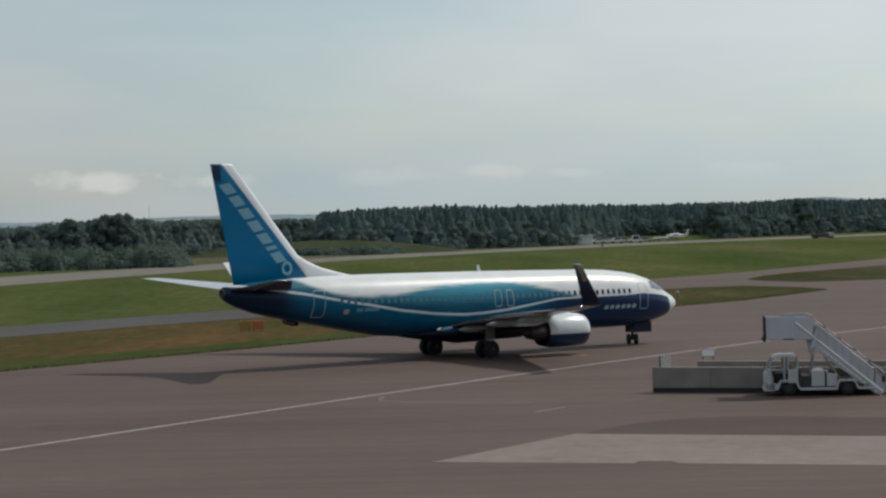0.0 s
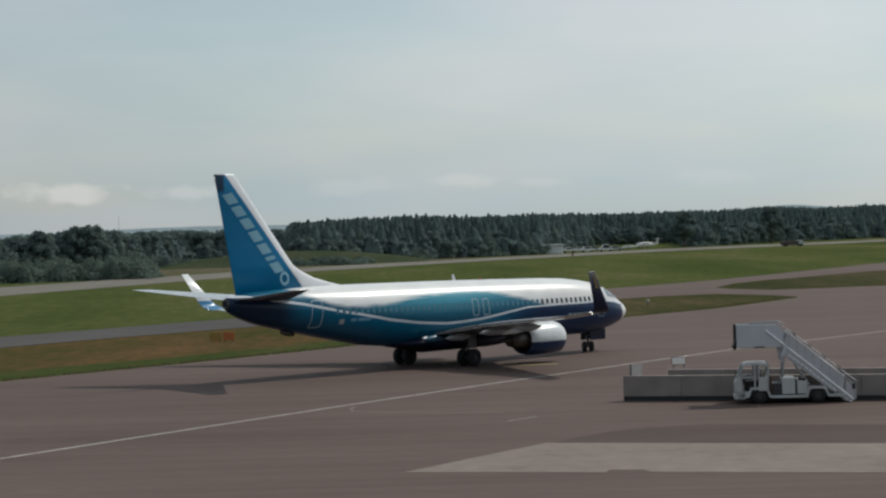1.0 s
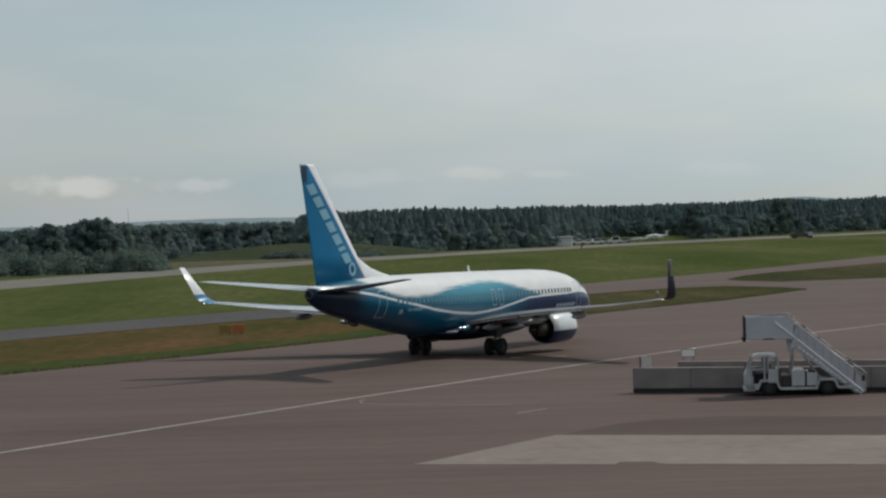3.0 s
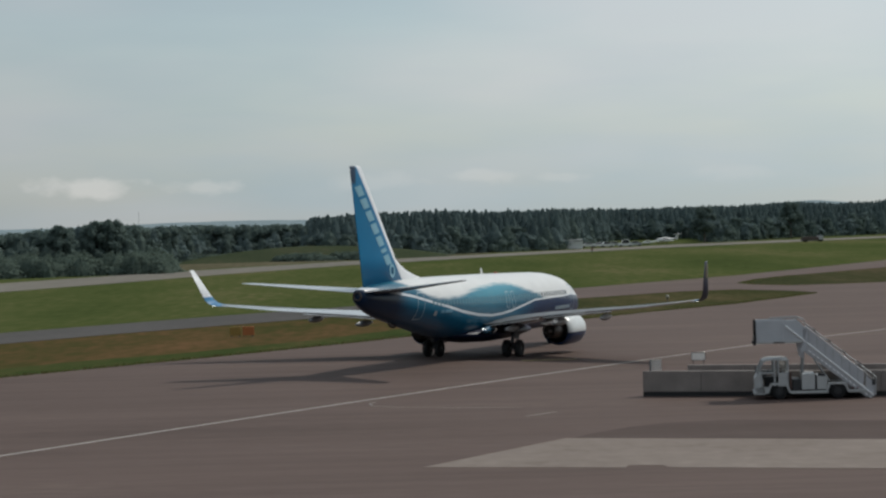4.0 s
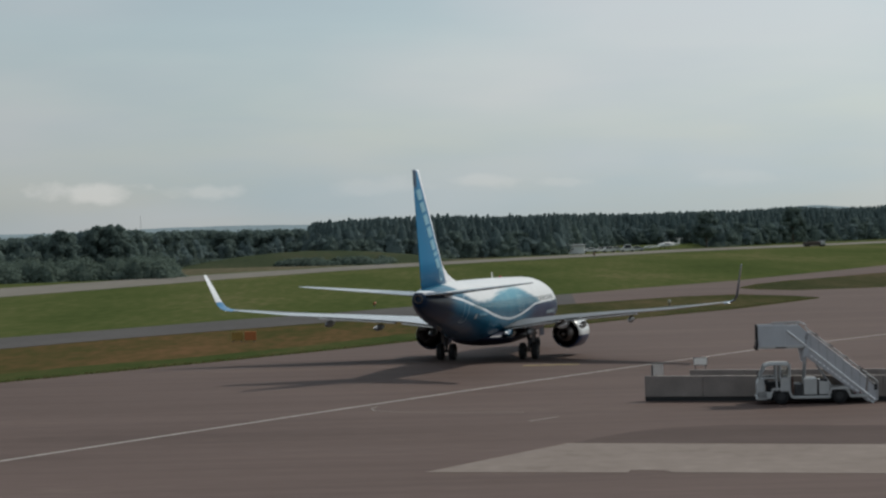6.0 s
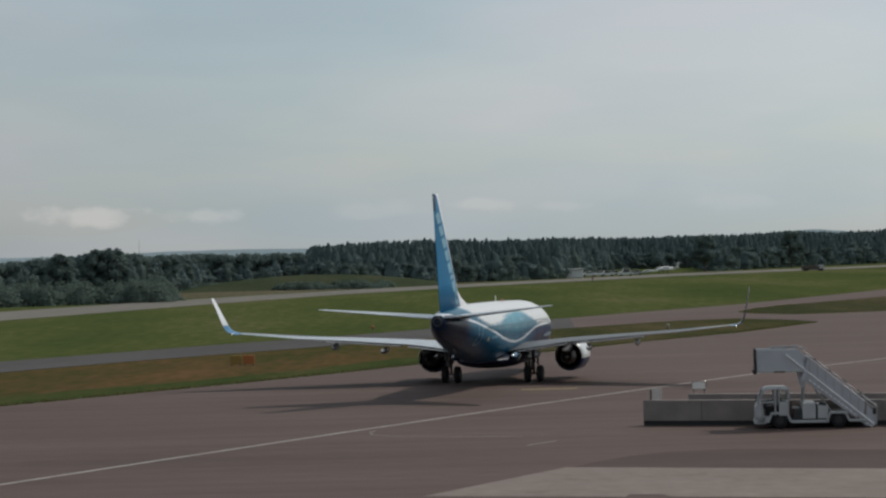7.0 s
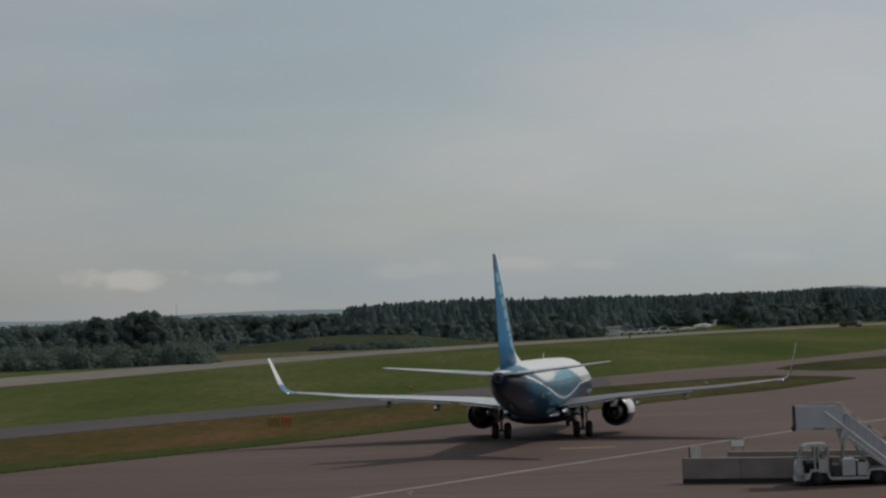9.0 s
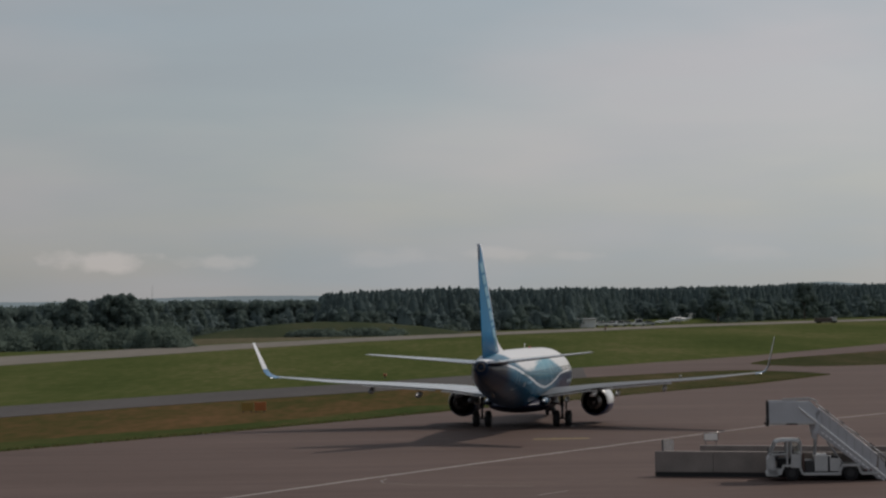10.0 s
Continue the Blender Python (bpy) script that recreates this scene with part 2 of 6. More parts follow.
def box(bm, x0, x1, y0, y1, z0, z1, bevel=0.0, m=None):
    r = bmesh.ops.create_cube(bm, size=1)
    bmesh.ops.transform(bm, matrix=Matrix.Translation(((x0 + x1) / 2, (y0 + y1) / 2, (z0 + z1) / 2)) @ Matrix.Diagonal((x1 - x0, y1 - y0, z1 - z0, 1)), verts=r["verts"])
    vs = r["verts"]
    if bevel:
        es = list({e for v in vs for e in v.link_edges})
        o = bmesh.ops.bevel(bm, geom=es, offset=bevel, segments=2, affect="EDGES", profile=0.5)
        vs = list({v for f in o["faces"] for v in f.verts} | {v for v in vs if v.is_valid})
    if m is not None:
        bmesh.ops.transform(bm, matrix=m, verts=vs)
    return bm


def rod(bm, a, b, r, r2=None, n=10):
    a, b = Vector(a), Vector(b)
    d = b - a
    o = bmesh.ops.create_cone(bm, cap_ends=True, segments=n, radius1=r, radius2=r if r2 is None else r2, depth=d.length)
    bmesh.ops.transform(bm, matrix=Matrix.Translation((a + b) / 2) @ d.to_track_quat("Z", "Y").to_matrix().to_4x4(), verts=o["verts"])
    return bm


def loft(bm, rings, caps=True, closed=True):
    """Skins rings of equal point count."""
    vs = [[bm.verts.new(p) for p in r] for r in rings]
    n = len(vs[0])
    for a, b in zip(vs, vs[1:]):
        for i in range(n if closed else n - 1):
            j = (i + 1) % n
            bm.faces.new((a[i], a[j], b[j], b[i]))
    if caps:
        bm.faces.new(vs[0][::-1])
        bm.faces.new(vs[-1])
    return bm


def lathe(bm, prof, centre, axis="x", n=32, caps=False):
    """Rings of (along, radius) about an axis."""
    cx, cy, cz = centre
    rings = []
    for a, r in prof:
        ring = []
        for i in range(n):
            t = 2 * math.pi * i / n
            c, s = r * math.cos(t), r * math.sin(t)
            ring.append((cx + a, cy + c, cz + s) if axis == "x" else (cx + c, cy + a, cz + s))
        rings.append(ring)
    return loft(bm, rings, caps)


def thing(name, label, category, m=None, group="", kind=""):
    ob = new(name)
    if m is not None:
        ob.matrix_world = m
    return tagged(ob, label, category, group, kind)


def sheet(name, pts, z, material, label, depth=0.03, category="ground"):
    """A paved or planted area of the ground, with a thin edge."""
    bm = bmesh.new()
    f = bm.faces.new([bm.verts.new((x, y, z)) for x, y in pts])
    if f.normal.z < 0:
        bmesh.ops.reverse_faces(bm, faces=[f])
    e = bmesh.ops.extrude_face_region(bm, geom=[f])
    bmesh.ops.translate(bm, vec=(0, 0, -depth), verts=[v for v in e["geom"] if isinstance(v, bmesh.types.BMVert)])
    bmesh.ops.recalc_face_normals(bm, faces=bm.faces[:])
    bmesh.ops.triangulate(bm, faces=bm.faces[:], ngon_method="EAR_CLIP")
    return tagged(part(name, bm, material), label, category, kind="structure")


def stripe(name, pts, width, z, material, label, parent=None):
    """A painted line along a path on the ground."""
    bm = bmesh.new()
    side = []
    for i, p in enumerate(pts):
        a, b = Vector(pts[max(i - 1, 0)]), Vector(pts[min(i + 1, len(pts) - 1)])
        d = (b - a).normalized()
        n = Vector((-d.y, d.x)) * width / 2
        side.append((bm.verts.new((p[0] + n.x, p[1] + n.y, z)), bm.verts.new((p[0] - n.x, p[1] - n.y, z))))
    for (a, b), (c, d) in zip(side, side[1:]):
        bm.faces.new((a, b, d, c))
    return tagged(part(name, bm, material), label, "marking", kind="structure")


# ---- ground ----
def build_ground():
    bm = bmesh.new()
    bmesh.ops.create_grid(bm, x_segments=12, y_segments=12, size=6000)
    g = tagged(part("ground", bm, GRASS), "mown green airfield grass reaching the horizon", "ground", kind="structure")
    g.location.z = -0.06
    near = [(-150, -75), (-85, 48), (-27.5, 149.2), (-21.8, 157.5), (-15.2, 167.2), (-7.4, 179.6), (0.3, 193), (6.1, 201.5), (11.9, 210.5), (20.1, 224.5), (29.9, 238.8), (37.7, 254.3), (42.0, 263.5)]
    far = [(42.6, 266), (40.9, 273.5), (35.6, 283.5), (28.7, 281), (15, 265.4), (-9.5, 232.5), (-19.4, 218.8), (-28.1, 206.6), (-35.6, 193.8), (-110, 75), (-180, -40)]
    top = [(-200, -40), (-120, 92), (-39.3, 214), (-30.9, 227), (-21.5, 242), (-10.4, 257), (17.2, 302), (24.6, 314.7), (43.3, 345), (80, 422), (150, 560), (420, 560), (420, -75)]
    sheet("apron", near + far + top, 0.0, ASPHALT, "brownish grey asphalt airport apron and taxiway", 0.05)
    sheet("taxiway", [(-110.5, 75), (-180.5, -40), (-200, -40), (-120, 92), (-39.3, 214), (-30.9, 227), (-21.5, 242), (-10.4, 257), (16.8, 301.5), (15.3, 266), (-9.2, 232.8), (-19.1, 219.1), (-27.8, 206.9), (-35.3, 194.1)], 0.008, TAXI, "dark blue-grey asphalt taxiway between grass", 0.008)
    sheet("grass_strip", near + far, -0.02, DRY, "rough grass strip with dry brown patches beside the apron", 0.03)
    verge = near[1:8]
    sheet("grass_verge", verge + [(x - 2.6 - 0.9 * (i % 2), y + 5.5 + 1.8 * (i % 3)) for i, (x, y) in enumerate(verge)][::-1], -0.012, VERGE, "greener grass along the edge of the apron", 0.008)
    sheet("grass_point", [(6.2, 202.5), (11.9, 210.8), (20.1, 224.8), (29.9, 239.1), (37.7, 254.6), (41.9, 263.8), (42.4, 265.9), (40.7, 273.3), (35.5, 280.5), (28.8, 280.8), (15.1, 265.2), (2, 247.5)], -0.008, POINT, "green and brown grass point between apron and taxiway", 0.012)
    sheet("grass_island", [(39, 308), (40, 301), (44, 293.5), (50, 295), (57, 297.5), (90, 312), (160, 345), (160, 470), (70, 371), (50.4, 338), (43, 322)], 0.02, SCRUB, "dry grass island between the taxiways", 0.04)
    sheet("runway", [(-140, 120), (-65.5, 357.6), (-53.7, 395.8), (-39.5, 446), (-20.4, 500), (13.5, 568), (67.6, 655), (136, 735), (420, 1080), (420, 1140), (147, 785), (72.5, 708), (14, 612), (-22.4, 552), (-44, 502), (-62, 457), (-76, 415), (-160, 120)], 0.0, RUNWAY, "pale worn concrete runway beyond the grass", 0.05)
    sheet("far_field", [(-150, 300), (-92, 440), (-80, 455), (-64, 470), (-46, 512), (-24, 560), (12, 622), (20, 660), (-60, 760), (-260, 700), (-260, 400)], -0.03, TAN, "rough dry grass field beyond the runway", 0.02)
    sheet("concrete_slab", [(-0.7, 88.6), (5.2, 98.8), (17.8, 94.9), (70, 78.5), (70, 67.5), (15.8, 84.2), (8.3, 86.4), (8.1, 87.2), (6.9, 87.5), (6.7, 86.7)], 0.012, CONCRETE, "lighter grey concrete slab set in the apron", 0.02)
    patch = ground_mat("patched_asphalt", ((0.3, (0.068, 0.049, 0.043)), (0.5, (0.084, 0.061, 0.054)), (0.7, (0.1, 0.074, 0.066))), 0.15, 1.5, 0.85, 0.15, (0.6, 1.6, 1), 0.07)
    sheet("asphalt_patch", [(5.5, 98.9), (6.6, 101.0), (8.3, 103.4), (10.0, 104.9), (12.9, 105.6), (19.6, 103.2), (60, 89), (60, 81.9), (17.9, 95.1)], 0.006, patch, "darker asphalt repair beside the concrete slab", 0.006)
    stripe("taxi_line", [(-60, 22), (-38, 62), (-18, 97.5), (-12.2, 107.9), (-5, 120.6), (4, 135.9), (11.4, 148), (21.8, 164.6), (34.3, 181.5), (60, 216), (90, 258)], 0.28, 0.006, MARK, "worn white taxi line painted on the apron")
    stripe("lead_line", [(-3.3, 121.2), (-3.55, 120.2), (-3.4, 118.9), (-2.1, 117.5), (0.7, 116.4), (4, 115.4)], 0.1, 0.006, mat("faint_marking", (0.2, 0.185, 0.17), 0.8, vary=0.4, scale=0.7, fine=9), "faint curved marking on the apron")
    stripe("stand_mark", [(4.0, 110.2), (5.5, 112.4)], 0.14, 0.006, mat("faint_marking", (0.2, 0.185, 0.17)), "faint short marking on the apron")
    stripe("yellow_mark", [(5.3, 153.0), (8.9, 153.2)], 0.6, 0.006, YELLOW, "worn yellow stand marking on the apron")


build_ground()

# ---- airliner ----
# Body space: x forward from the main wheels, y to its left, z up; stations s run aft from the nose.
NOSE = 19.64
FUSE = ((0.0, 2.84, 2.68, 0.06), (0.08, 2.99, 2.5, 0.26), (0.3, 3.14, 2.29, 0.5), (0.7, 3.36, 2.07, 0.78), (1.2, 3.6, 1.88, 1.03),
        (1.7, 3.88, 1.73, 1.23), (2.3, 4.26, 1.59, 1.41), (3.0, 4.57, 1.46, 1.56), (4.0, 4.86, 1.35, 1.71), (5.2, 5.06, 1.29, 1.81),
        (6.7, 5.22, 1.28, 1.87), (8.8, 5.32, 1.29, 1.88), (13, 5.4, 1.33, 1.88), (17.6, 5.48, 1.37, 1.88), (22, 5.53, 1.42, 1.88),
        (24, 5.55, 1.47, 1.88), (26.5, 5.57, 1.68, 1.87), (28.5, 5.58, 2.0, 1.82), (30.5, 5.58, 2.38, 1.7), (32.5, 5.56, 2.77, 1.48),
        (34.5, 5.5, 3.16, 1.17), (36, 5.4, 3.52, 0.88), (37, 5.3, 3.86, 0.66), (37.6, 5.22, 4.14, 0.5), (37.95, 5.1, 4.4, 0.34))


def fuse_at(s):
    """Top, bottom and half width of the fuselage at a station."""
    for a, b in zip(FUSE, FUSE[1:]):
        if s <= b[0]:
            k = max(0.0, (s - a[0]) / (b[0] - a[0]))
            return [a[i] + (b[i] - a[i]) * k for i in (1, 2, 3)]
    return FUSE[-1][1:]


def skin(s, z, side, lift=0.006):
    """The point of the fuselage skin at a station and height; side +1 is its left."""
    t, b, w = fuse_at(s)
    c, h = (t + b) / 2, (t - b) / 2
    q = max(-0.995, min(0.995, (z - c) / h))
    return (NOSE - s, side * (w * math.sqrt(1 - q * q) + lift), z)


def ramp_node(nt, pts, span, top):
    """A colour ramp used as a height curve over the stations."""
    rp = nt.nodes.new("ShaderNodeValToRGB")
    el = rp.color_ramp.elements
    for e, (s, z) in zip((el[0], el[1]), (pts[0], pts[-1])):
        e.position = s / span
        e.color = (z / top, z / top, z / top, 1)
    for s, z in pts[1:-1]:
        e = el.new(s / span)
        e.color = (z / top, z / top, z / top, 1)
    return rp


WHITE_C, NAVY_C = (0.66, 0.66, 0.65), (0.007, 0.03, 0.085)


def livery():
    """Fuselage paint: white top, teal swoosh, white sweep line, blue to navy belly."""
    m = bpy.data.materials.new("fuselage_paint")
    m.use_nodes = True
    nt = m.node_tree
    N, L = nt.nodes.new, nt.links.new
    b = nt.nodes["Principled BSDF"]
    b.inputs["Roughness"].default_value = 0.3
    b.inputs["Coat Weight"].default_value, b.inputs["Coat Roughness"].default_value = 0.24, 0.07
    b.inputs["Specular IOR Level"].default_value = 0.14
    tc, sep = N("ShaderNodeTexCoord"), N("ShaderNodeSeparateXYZ")
    L(tc.outputs["Object"], sep.inputs[0])

    def mth(op, a, b_=None, c=None, clamp=False):
        n = N("ShaderNodeMath")
        n.operation, n.use_clamp = op, clamp
        for i, v in enumerate((a, b_, c)):
            if v is None:
                continue
            if isinstance(v, (int, float)):
                n.inputs[i].default_value = v
            else:
                L(v, n.inputs[i])
        return n.outputs[0]

    def step(x, lo, hi):
        n = N("ShaderNodeMapRange")
        n.interpolation_type = "SMOOTHSTEP"
        n.inputs[1].default_value, n.inputs[2].default_value = lo, hi
        L(x, n.inputs[0])
        return n.outputs[0]

    def blend(f, a, c):
        n = N("ShaderNodeMix")
        n.data_type = "RGBA"
        L(f, n.inputs["Factor"])
        for k, v in (("A", a), ("B", c)):
            if isinstance(v, tuple):
                n.inputs[k].default_value = (*v, 1)
            else:
                L(v, n.inputs[k])
        return n.outputs["Result"]

    s = mth("SUBTRACT", NOSE, sep.outputs[0])
    z = sep.outputs[2]
    s01 = mth("DIVIDE", s, 40.0)
    line = ramp_node(nt, ((0, 3.0), (0.6, 3.0), (1.5, 3.25), (3, 3.5), (4.6, 3.62), (6.2, 3.55), (9, 3.54), (12.5, 3.5), (15.2, 3.17), (17, 2.95), (18.8, 2.83), (20.5, 2.79), (23, 2.95), (25.7, 3.27), (28.4, 3.75), (29.9, 3.98), (32.8, 4.55), (34.6, 4.82), (36.5, 5.1), (40, 5.4)), 40.0, 6.0)
    upper = ramp_node(nt, ((0, 2.6), (9, 3.3), (10.8, 3.68), (11.8, 3.95), (13.7, 4.32), (15.9, 4.74), (17.4, 4.86), (18.8, 4.9), (21.7, 4.78), (23.6, 4.6), (25.4, 4.38), (28, 4.3), (29.4, 4.32), (30.8, 4.55), (32, 5.0), (33.2, 5.5), (34, 5.95), (40, 5.99)), 40.0, 6.0)
    L(s01, line.inputs[0])
    L(s01, upper.inputs[0])
    zl, zu = mth("MULTIPLY", line.outputs[0], 6.0), mth("MULTIPLY", upper.outputs[0], 6.0)
    # fine lengthwise streaks
    mp, ns = N("ShaderNodeMapping"), N("ShaderNodeTexNoise")
    mp.inputs["Scale"].default_value = (0.5, 1, 9)
    L(tc.outputs["Object"], mp.inputs["Vector"])
    ns.inputs["Scale"].default_value, ns.inputs["Detail"].default_value = 1.6, 4
    L(mp.outputs[0], ns.inputs["Vector"])
    str_ = mth("SUBTRACT", ns.outputs["Fac"], 0.5)
    d_line = mth("SUBTRACT", z, zl)
    d_up = mth("MULTIPLY_ADD", str_, 0.4, mth("SUBTRACT", z, zu))
    aft = step(s, 11.0, 17.0)
    # belly: livery streaks, widened to paint in mottled reflections
    depth = mth("MULTIPLY_ADD", str_, 1.3, d_line)
    belly = blend(step(depth, -2.3, 0.1), NAVY_C, (0.003, 0.122, 0.212))
    belly = blend(step(s, 32.6, 34.8), belly, (0.005, 0.022, 0.055))
    belly = blend(aft, NAVY_C, belly)
    # band above the line
    teal = blend(step(mth("MULTIPLY_ADD", str_, 1.2, d_line), 0.1, 2.0), (0.002, 0.085, 0.15), (0.045, 0.26, 0.345))
    up = blend(step(d_up, -0.25, 0.12), teal, WHITE_C)
    col = blend(step(d_line, -0.02, 0.02), belly, up)
    half = mth("MULTIPLY_ADD", aft, 0.032, 0.05)
    on = mth("LESS_THAN", mth("ABSOLUTE", d_line), half)
    col = blend(on, col, (0.66, 0.69, 0.72))
    # dark tail cone
    col = blend(mth("MULTIPLY", step(s, 35.2, 35.6), mth("SUBTRACT", 1.0, step(z, 5.08, 5.16))), col, (0.005, 0.022, 0.055))
    # white radome
    tip = mth("SUBTRACT", 1.0, step(mth("ADD", s, mth("MULTIPLY", mth("SUBTRACT", 2.7, z), 0.35)), 1.42, 1.5))
    col = blend(tip, col, WHITE_C)
    # dirt
    n2 = N("ShaderNodeTexNoise")
    n2.inputs["Scale"].default_value, n2.inputs["Detail"].default_value = 0.8, 6
    L(tc.outputs["Object"], n2.inputs["Vector"])
    hs = N("ShaderNodeHueSaturation")
    L(col, hs.inputs["Color"])
    L(mth("MULTIPLY_ADD", n2.outputs["Fac"], 0.24, 0.88), hs.inputs["Value"])
    L(hs.outputs[0], b.inputs["Base Color"])
    L(mth("MULTIPLY_ADD", n2.outputs["Fac"], 0.25, 0.2), b.inputs["Roughness"])
    return m


def fin_paint():
    """Blue fin with a white leading edge and a darker tip."""
    m = bpy.data.materials.new("fin_paint")
    m.use_nodes = True
    nt = m.node_tree
    N, L = nt.nodes.new, nt.links.new
    b = nt.nodes["Principled BSDF"]
    b.inputs["Roughness"].default_value, b.inputs["Specular IOR Level"].default_value = 0.4, 0.25
    tc, sep = N("ShaderNodeTexCoord"), N("ShaderNodeSeparateXYZ")
    L(tc.outputs["Object"], sep.inputs[0])
    # station of the blue edge: 31.9 at z 5.58, 37.74 at z 12.4
    e = N("ShaderNodeMath")
    e.operation = "MULTIPLY_ADD"
    L(sep.outputs[2], e.inputs[0])
    e.inputs[1].default_value, e.inputs[2].default_value = 0.862, 27.05
    d = N("ShaderNodeMath")
    d.operation = "ADD"
    L(sep.outputs[0], d.inputs[0])
    L(e.outputs[0], d.inputs[1])
    st = N("ShaderNodeMapRange")
    st.inputs[1].default_value, st.inputs[2].default_value = NOSE - 0.03, NOSE + 0.03
    L(d.outputs[0], st.inputs[0])
    ns = N("ShaderNodeTexNoise")
    ns.inputs["Scale"].default_value, ns.inputs["Detail"].default_value = 0.7, 5
    L(tc.outputs["Object"], ns.inputs["Vector"])
    c1 = N("ShaderNodeMix")
    c1.data_type = "RGBA"
    L(ns.outputs["Fac"], c1.inputs["Factor"])
    c1.inputs["A"].default_value, c1.inputs["B"].default_value = (0.0, 0.125, 0.27, 1), (0.001, 0.17, 0.34, 1)
    mx = N("ShaderNodeMix")
    mx.data_type = "RGBA"
    L(st.outputs[0], mx.inputs["Factor"])
    L(c1.outputs["Result"], mx.inputs["A"])
    mx.inputs["B"].default_value = (0.7, 0.71, 0.73, 1)
    # dark cap at the top of the rudder
    st2, st3, both, cap = N("ShaderNodeMapRange"), N("ShaderNodeMapRange"), N("ShaderNodeMath"), N("ShaderNodeMix")
    st2.inputs[1].default_value, st2.inputs[2].default_value = 11.35, 11.6
    L(sep.outputs[2], st2.inputs[0])
    st3.inputs[1].default_value, st3.inputs[2].default_value = NOSE - 37.85, NOSE - 38.0
    L(sep.outputs[0], st3.inputs[0])
    both.operation, cap.data_type = "MULTIPLY", "RGBA"
    L(st2.outputs[0], both.inputs[0])
    L(st3.outputs[0], both.inputs[1])
    L(both.outputs[0], cap.inputs["Factor"])
    L(mx.outputs["Result"], cap.inputs["A"])
    cap.inputs["B"].default_value = (0.006, 0.03, 0.07, 1)
    L(cap.outputs["Result"], b.inputs["Base Color"])
    return m


def split_paint(name, z_split, low, high):
    """Two-tone paint parted at a height."""
    m = bpy.data.materials.new(name)
    m.use_nodes = True
    nt = m.node_tree
    N, L = nt.nodes.new, nt.links.new
    b = nt.nodes["Principled BSDF"]
    b.inputs["Roughness"].default_value, b.inputs["Coat Weight"].default_value = 0.3, 0.3
    b.inputs["Specular IOR Level"].default_value = 0.25
    tc, sep, st, mx, ns = N("ShaderNodeTexCoord"), N("ShaderNodeSeparateXYZ"), N("ShaderNodeMapRange"), N("ShaderNodeMix"), N("ShaderNodeTexNoise")
    mx.data_type = "RGBA"
    ns.inputs["Scale"].default_value = 2.0
    L(tc.outputs["Object"], sep.inputs[0])
    L(tc.outputs["Object"], ns.inputs["Vector"])
    st.inputs[1].default_value, st.inputs[2].default_value = z_split - 0.03, z_split + 0.03
    L(sep.outputs[2], st.inputs[0])
    L(st.outputs[0], mx.inputs["Factor"])
    mx.inputs["A"].default_value, mx.inputs["B"].default_value = (*low, 1), (*high, 1)
    hs, mr = N("ShaderNodeHueSaturation"), N("ShaderNodeMapRange")
    mr.inputs[3].default_value, mr.inputs[4].default_value = 0.85, 1.1
    L(ns.outputs["Fac"], mr.inputs[0])
    L(mr.outputs[0], hs.inputs["Value"])
    L(mx.outputs["Result"], hs.inputs["Color"])
    L(hs.outputs[0], b.inputs["Base Color"])
    return m


M_FUSE, M_FIN = livery(), fin_paint()
M_NAC = split_paint("nacelle_paint", 1.42, (0.005, 0.026, 0.08), (0.6, 0.62, 0.62))
M_WINGLET = split_paint("winglet_paint", 4.35, (0.02, 0.16, 0.33), (0.7, 0.71, 0.72))
M_WHITE = mat("white_gloss_paint", (0.72, 0.73, 0.74), 0.3, vary=0.08, coat=0.5)
M_NAVY = mat("navy_paint", (0.006, 0.01, 0.03), 0.45, vary=0.15, spec=0.2)
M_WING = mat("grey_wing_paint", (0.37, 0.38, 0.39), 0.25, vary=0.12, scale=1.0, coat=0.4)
# darker copy of the wing grey, with the underside's shade in its colour
M_WLOW = mat("shaded_wing_underside", (0.1, 0.105, 0.11), 0.45, vary=0.12, scale=1.0)
M_UNDER = mat("dark_underside", (0.05, 0.058, 0.08), 0.5, vary=0.12, spec=0.2)
M_GLOSS = mat("polished_blue_paint", (0.006, 0.06, 0.11), 0.15, vary=0.06, coat=1.0)
M_SLAT = mat("bare_aluminium", (0.62, 0.63, 0.64), 0.3, 0.9, vary=0.08)
M_DARKM = mat("heat_stained_metal", (0.09, 0.08, 0.075), 0.42, 0.85, vary=0.25)
M_BLACK = mat("black_rubber", (0.009, 0.009, 0.01), 0.75, vary=0.2)
M_HUB = mat("dark_wheel_hub", (0.016, 0.016, 0.017), 0.6)
M_GEAR = mat("grey_gear_paint", (0.09, 0.09, 0.093), 0.45, vary=0.15)
M_GLASS = mat("dark_cabin_glass", (0.02, 0.025, 0.03), 0.12, vary=0.05, spec=0.6)
# pale grey-blue base stands in for the sky mirrored in the panes
M_COCK = mat("reflection_tinted_glass", (0.16, 0.19, 0.21), 0.12, vary=0.05, spec=0.7)
M_SHADE = mat("window_with_blind", (0.025, 0.135, 0.19), 0.35, vary=0.15)
M_LINE = mat("pale_outline_paint", (0.33, 0.42, 0.47), 0.5, vary=0.1)
M_MARKW = mat("pale_blue_lettering", (0.2, 0.4, 0.5), 0.45, vary=0.08)
M_LAMP = glow("strobe_white", (1.0, 0.98, 0.95), 6.0)
M_RED = mat("red_lens", (0.4, 0.02, 0.02), 0.3)


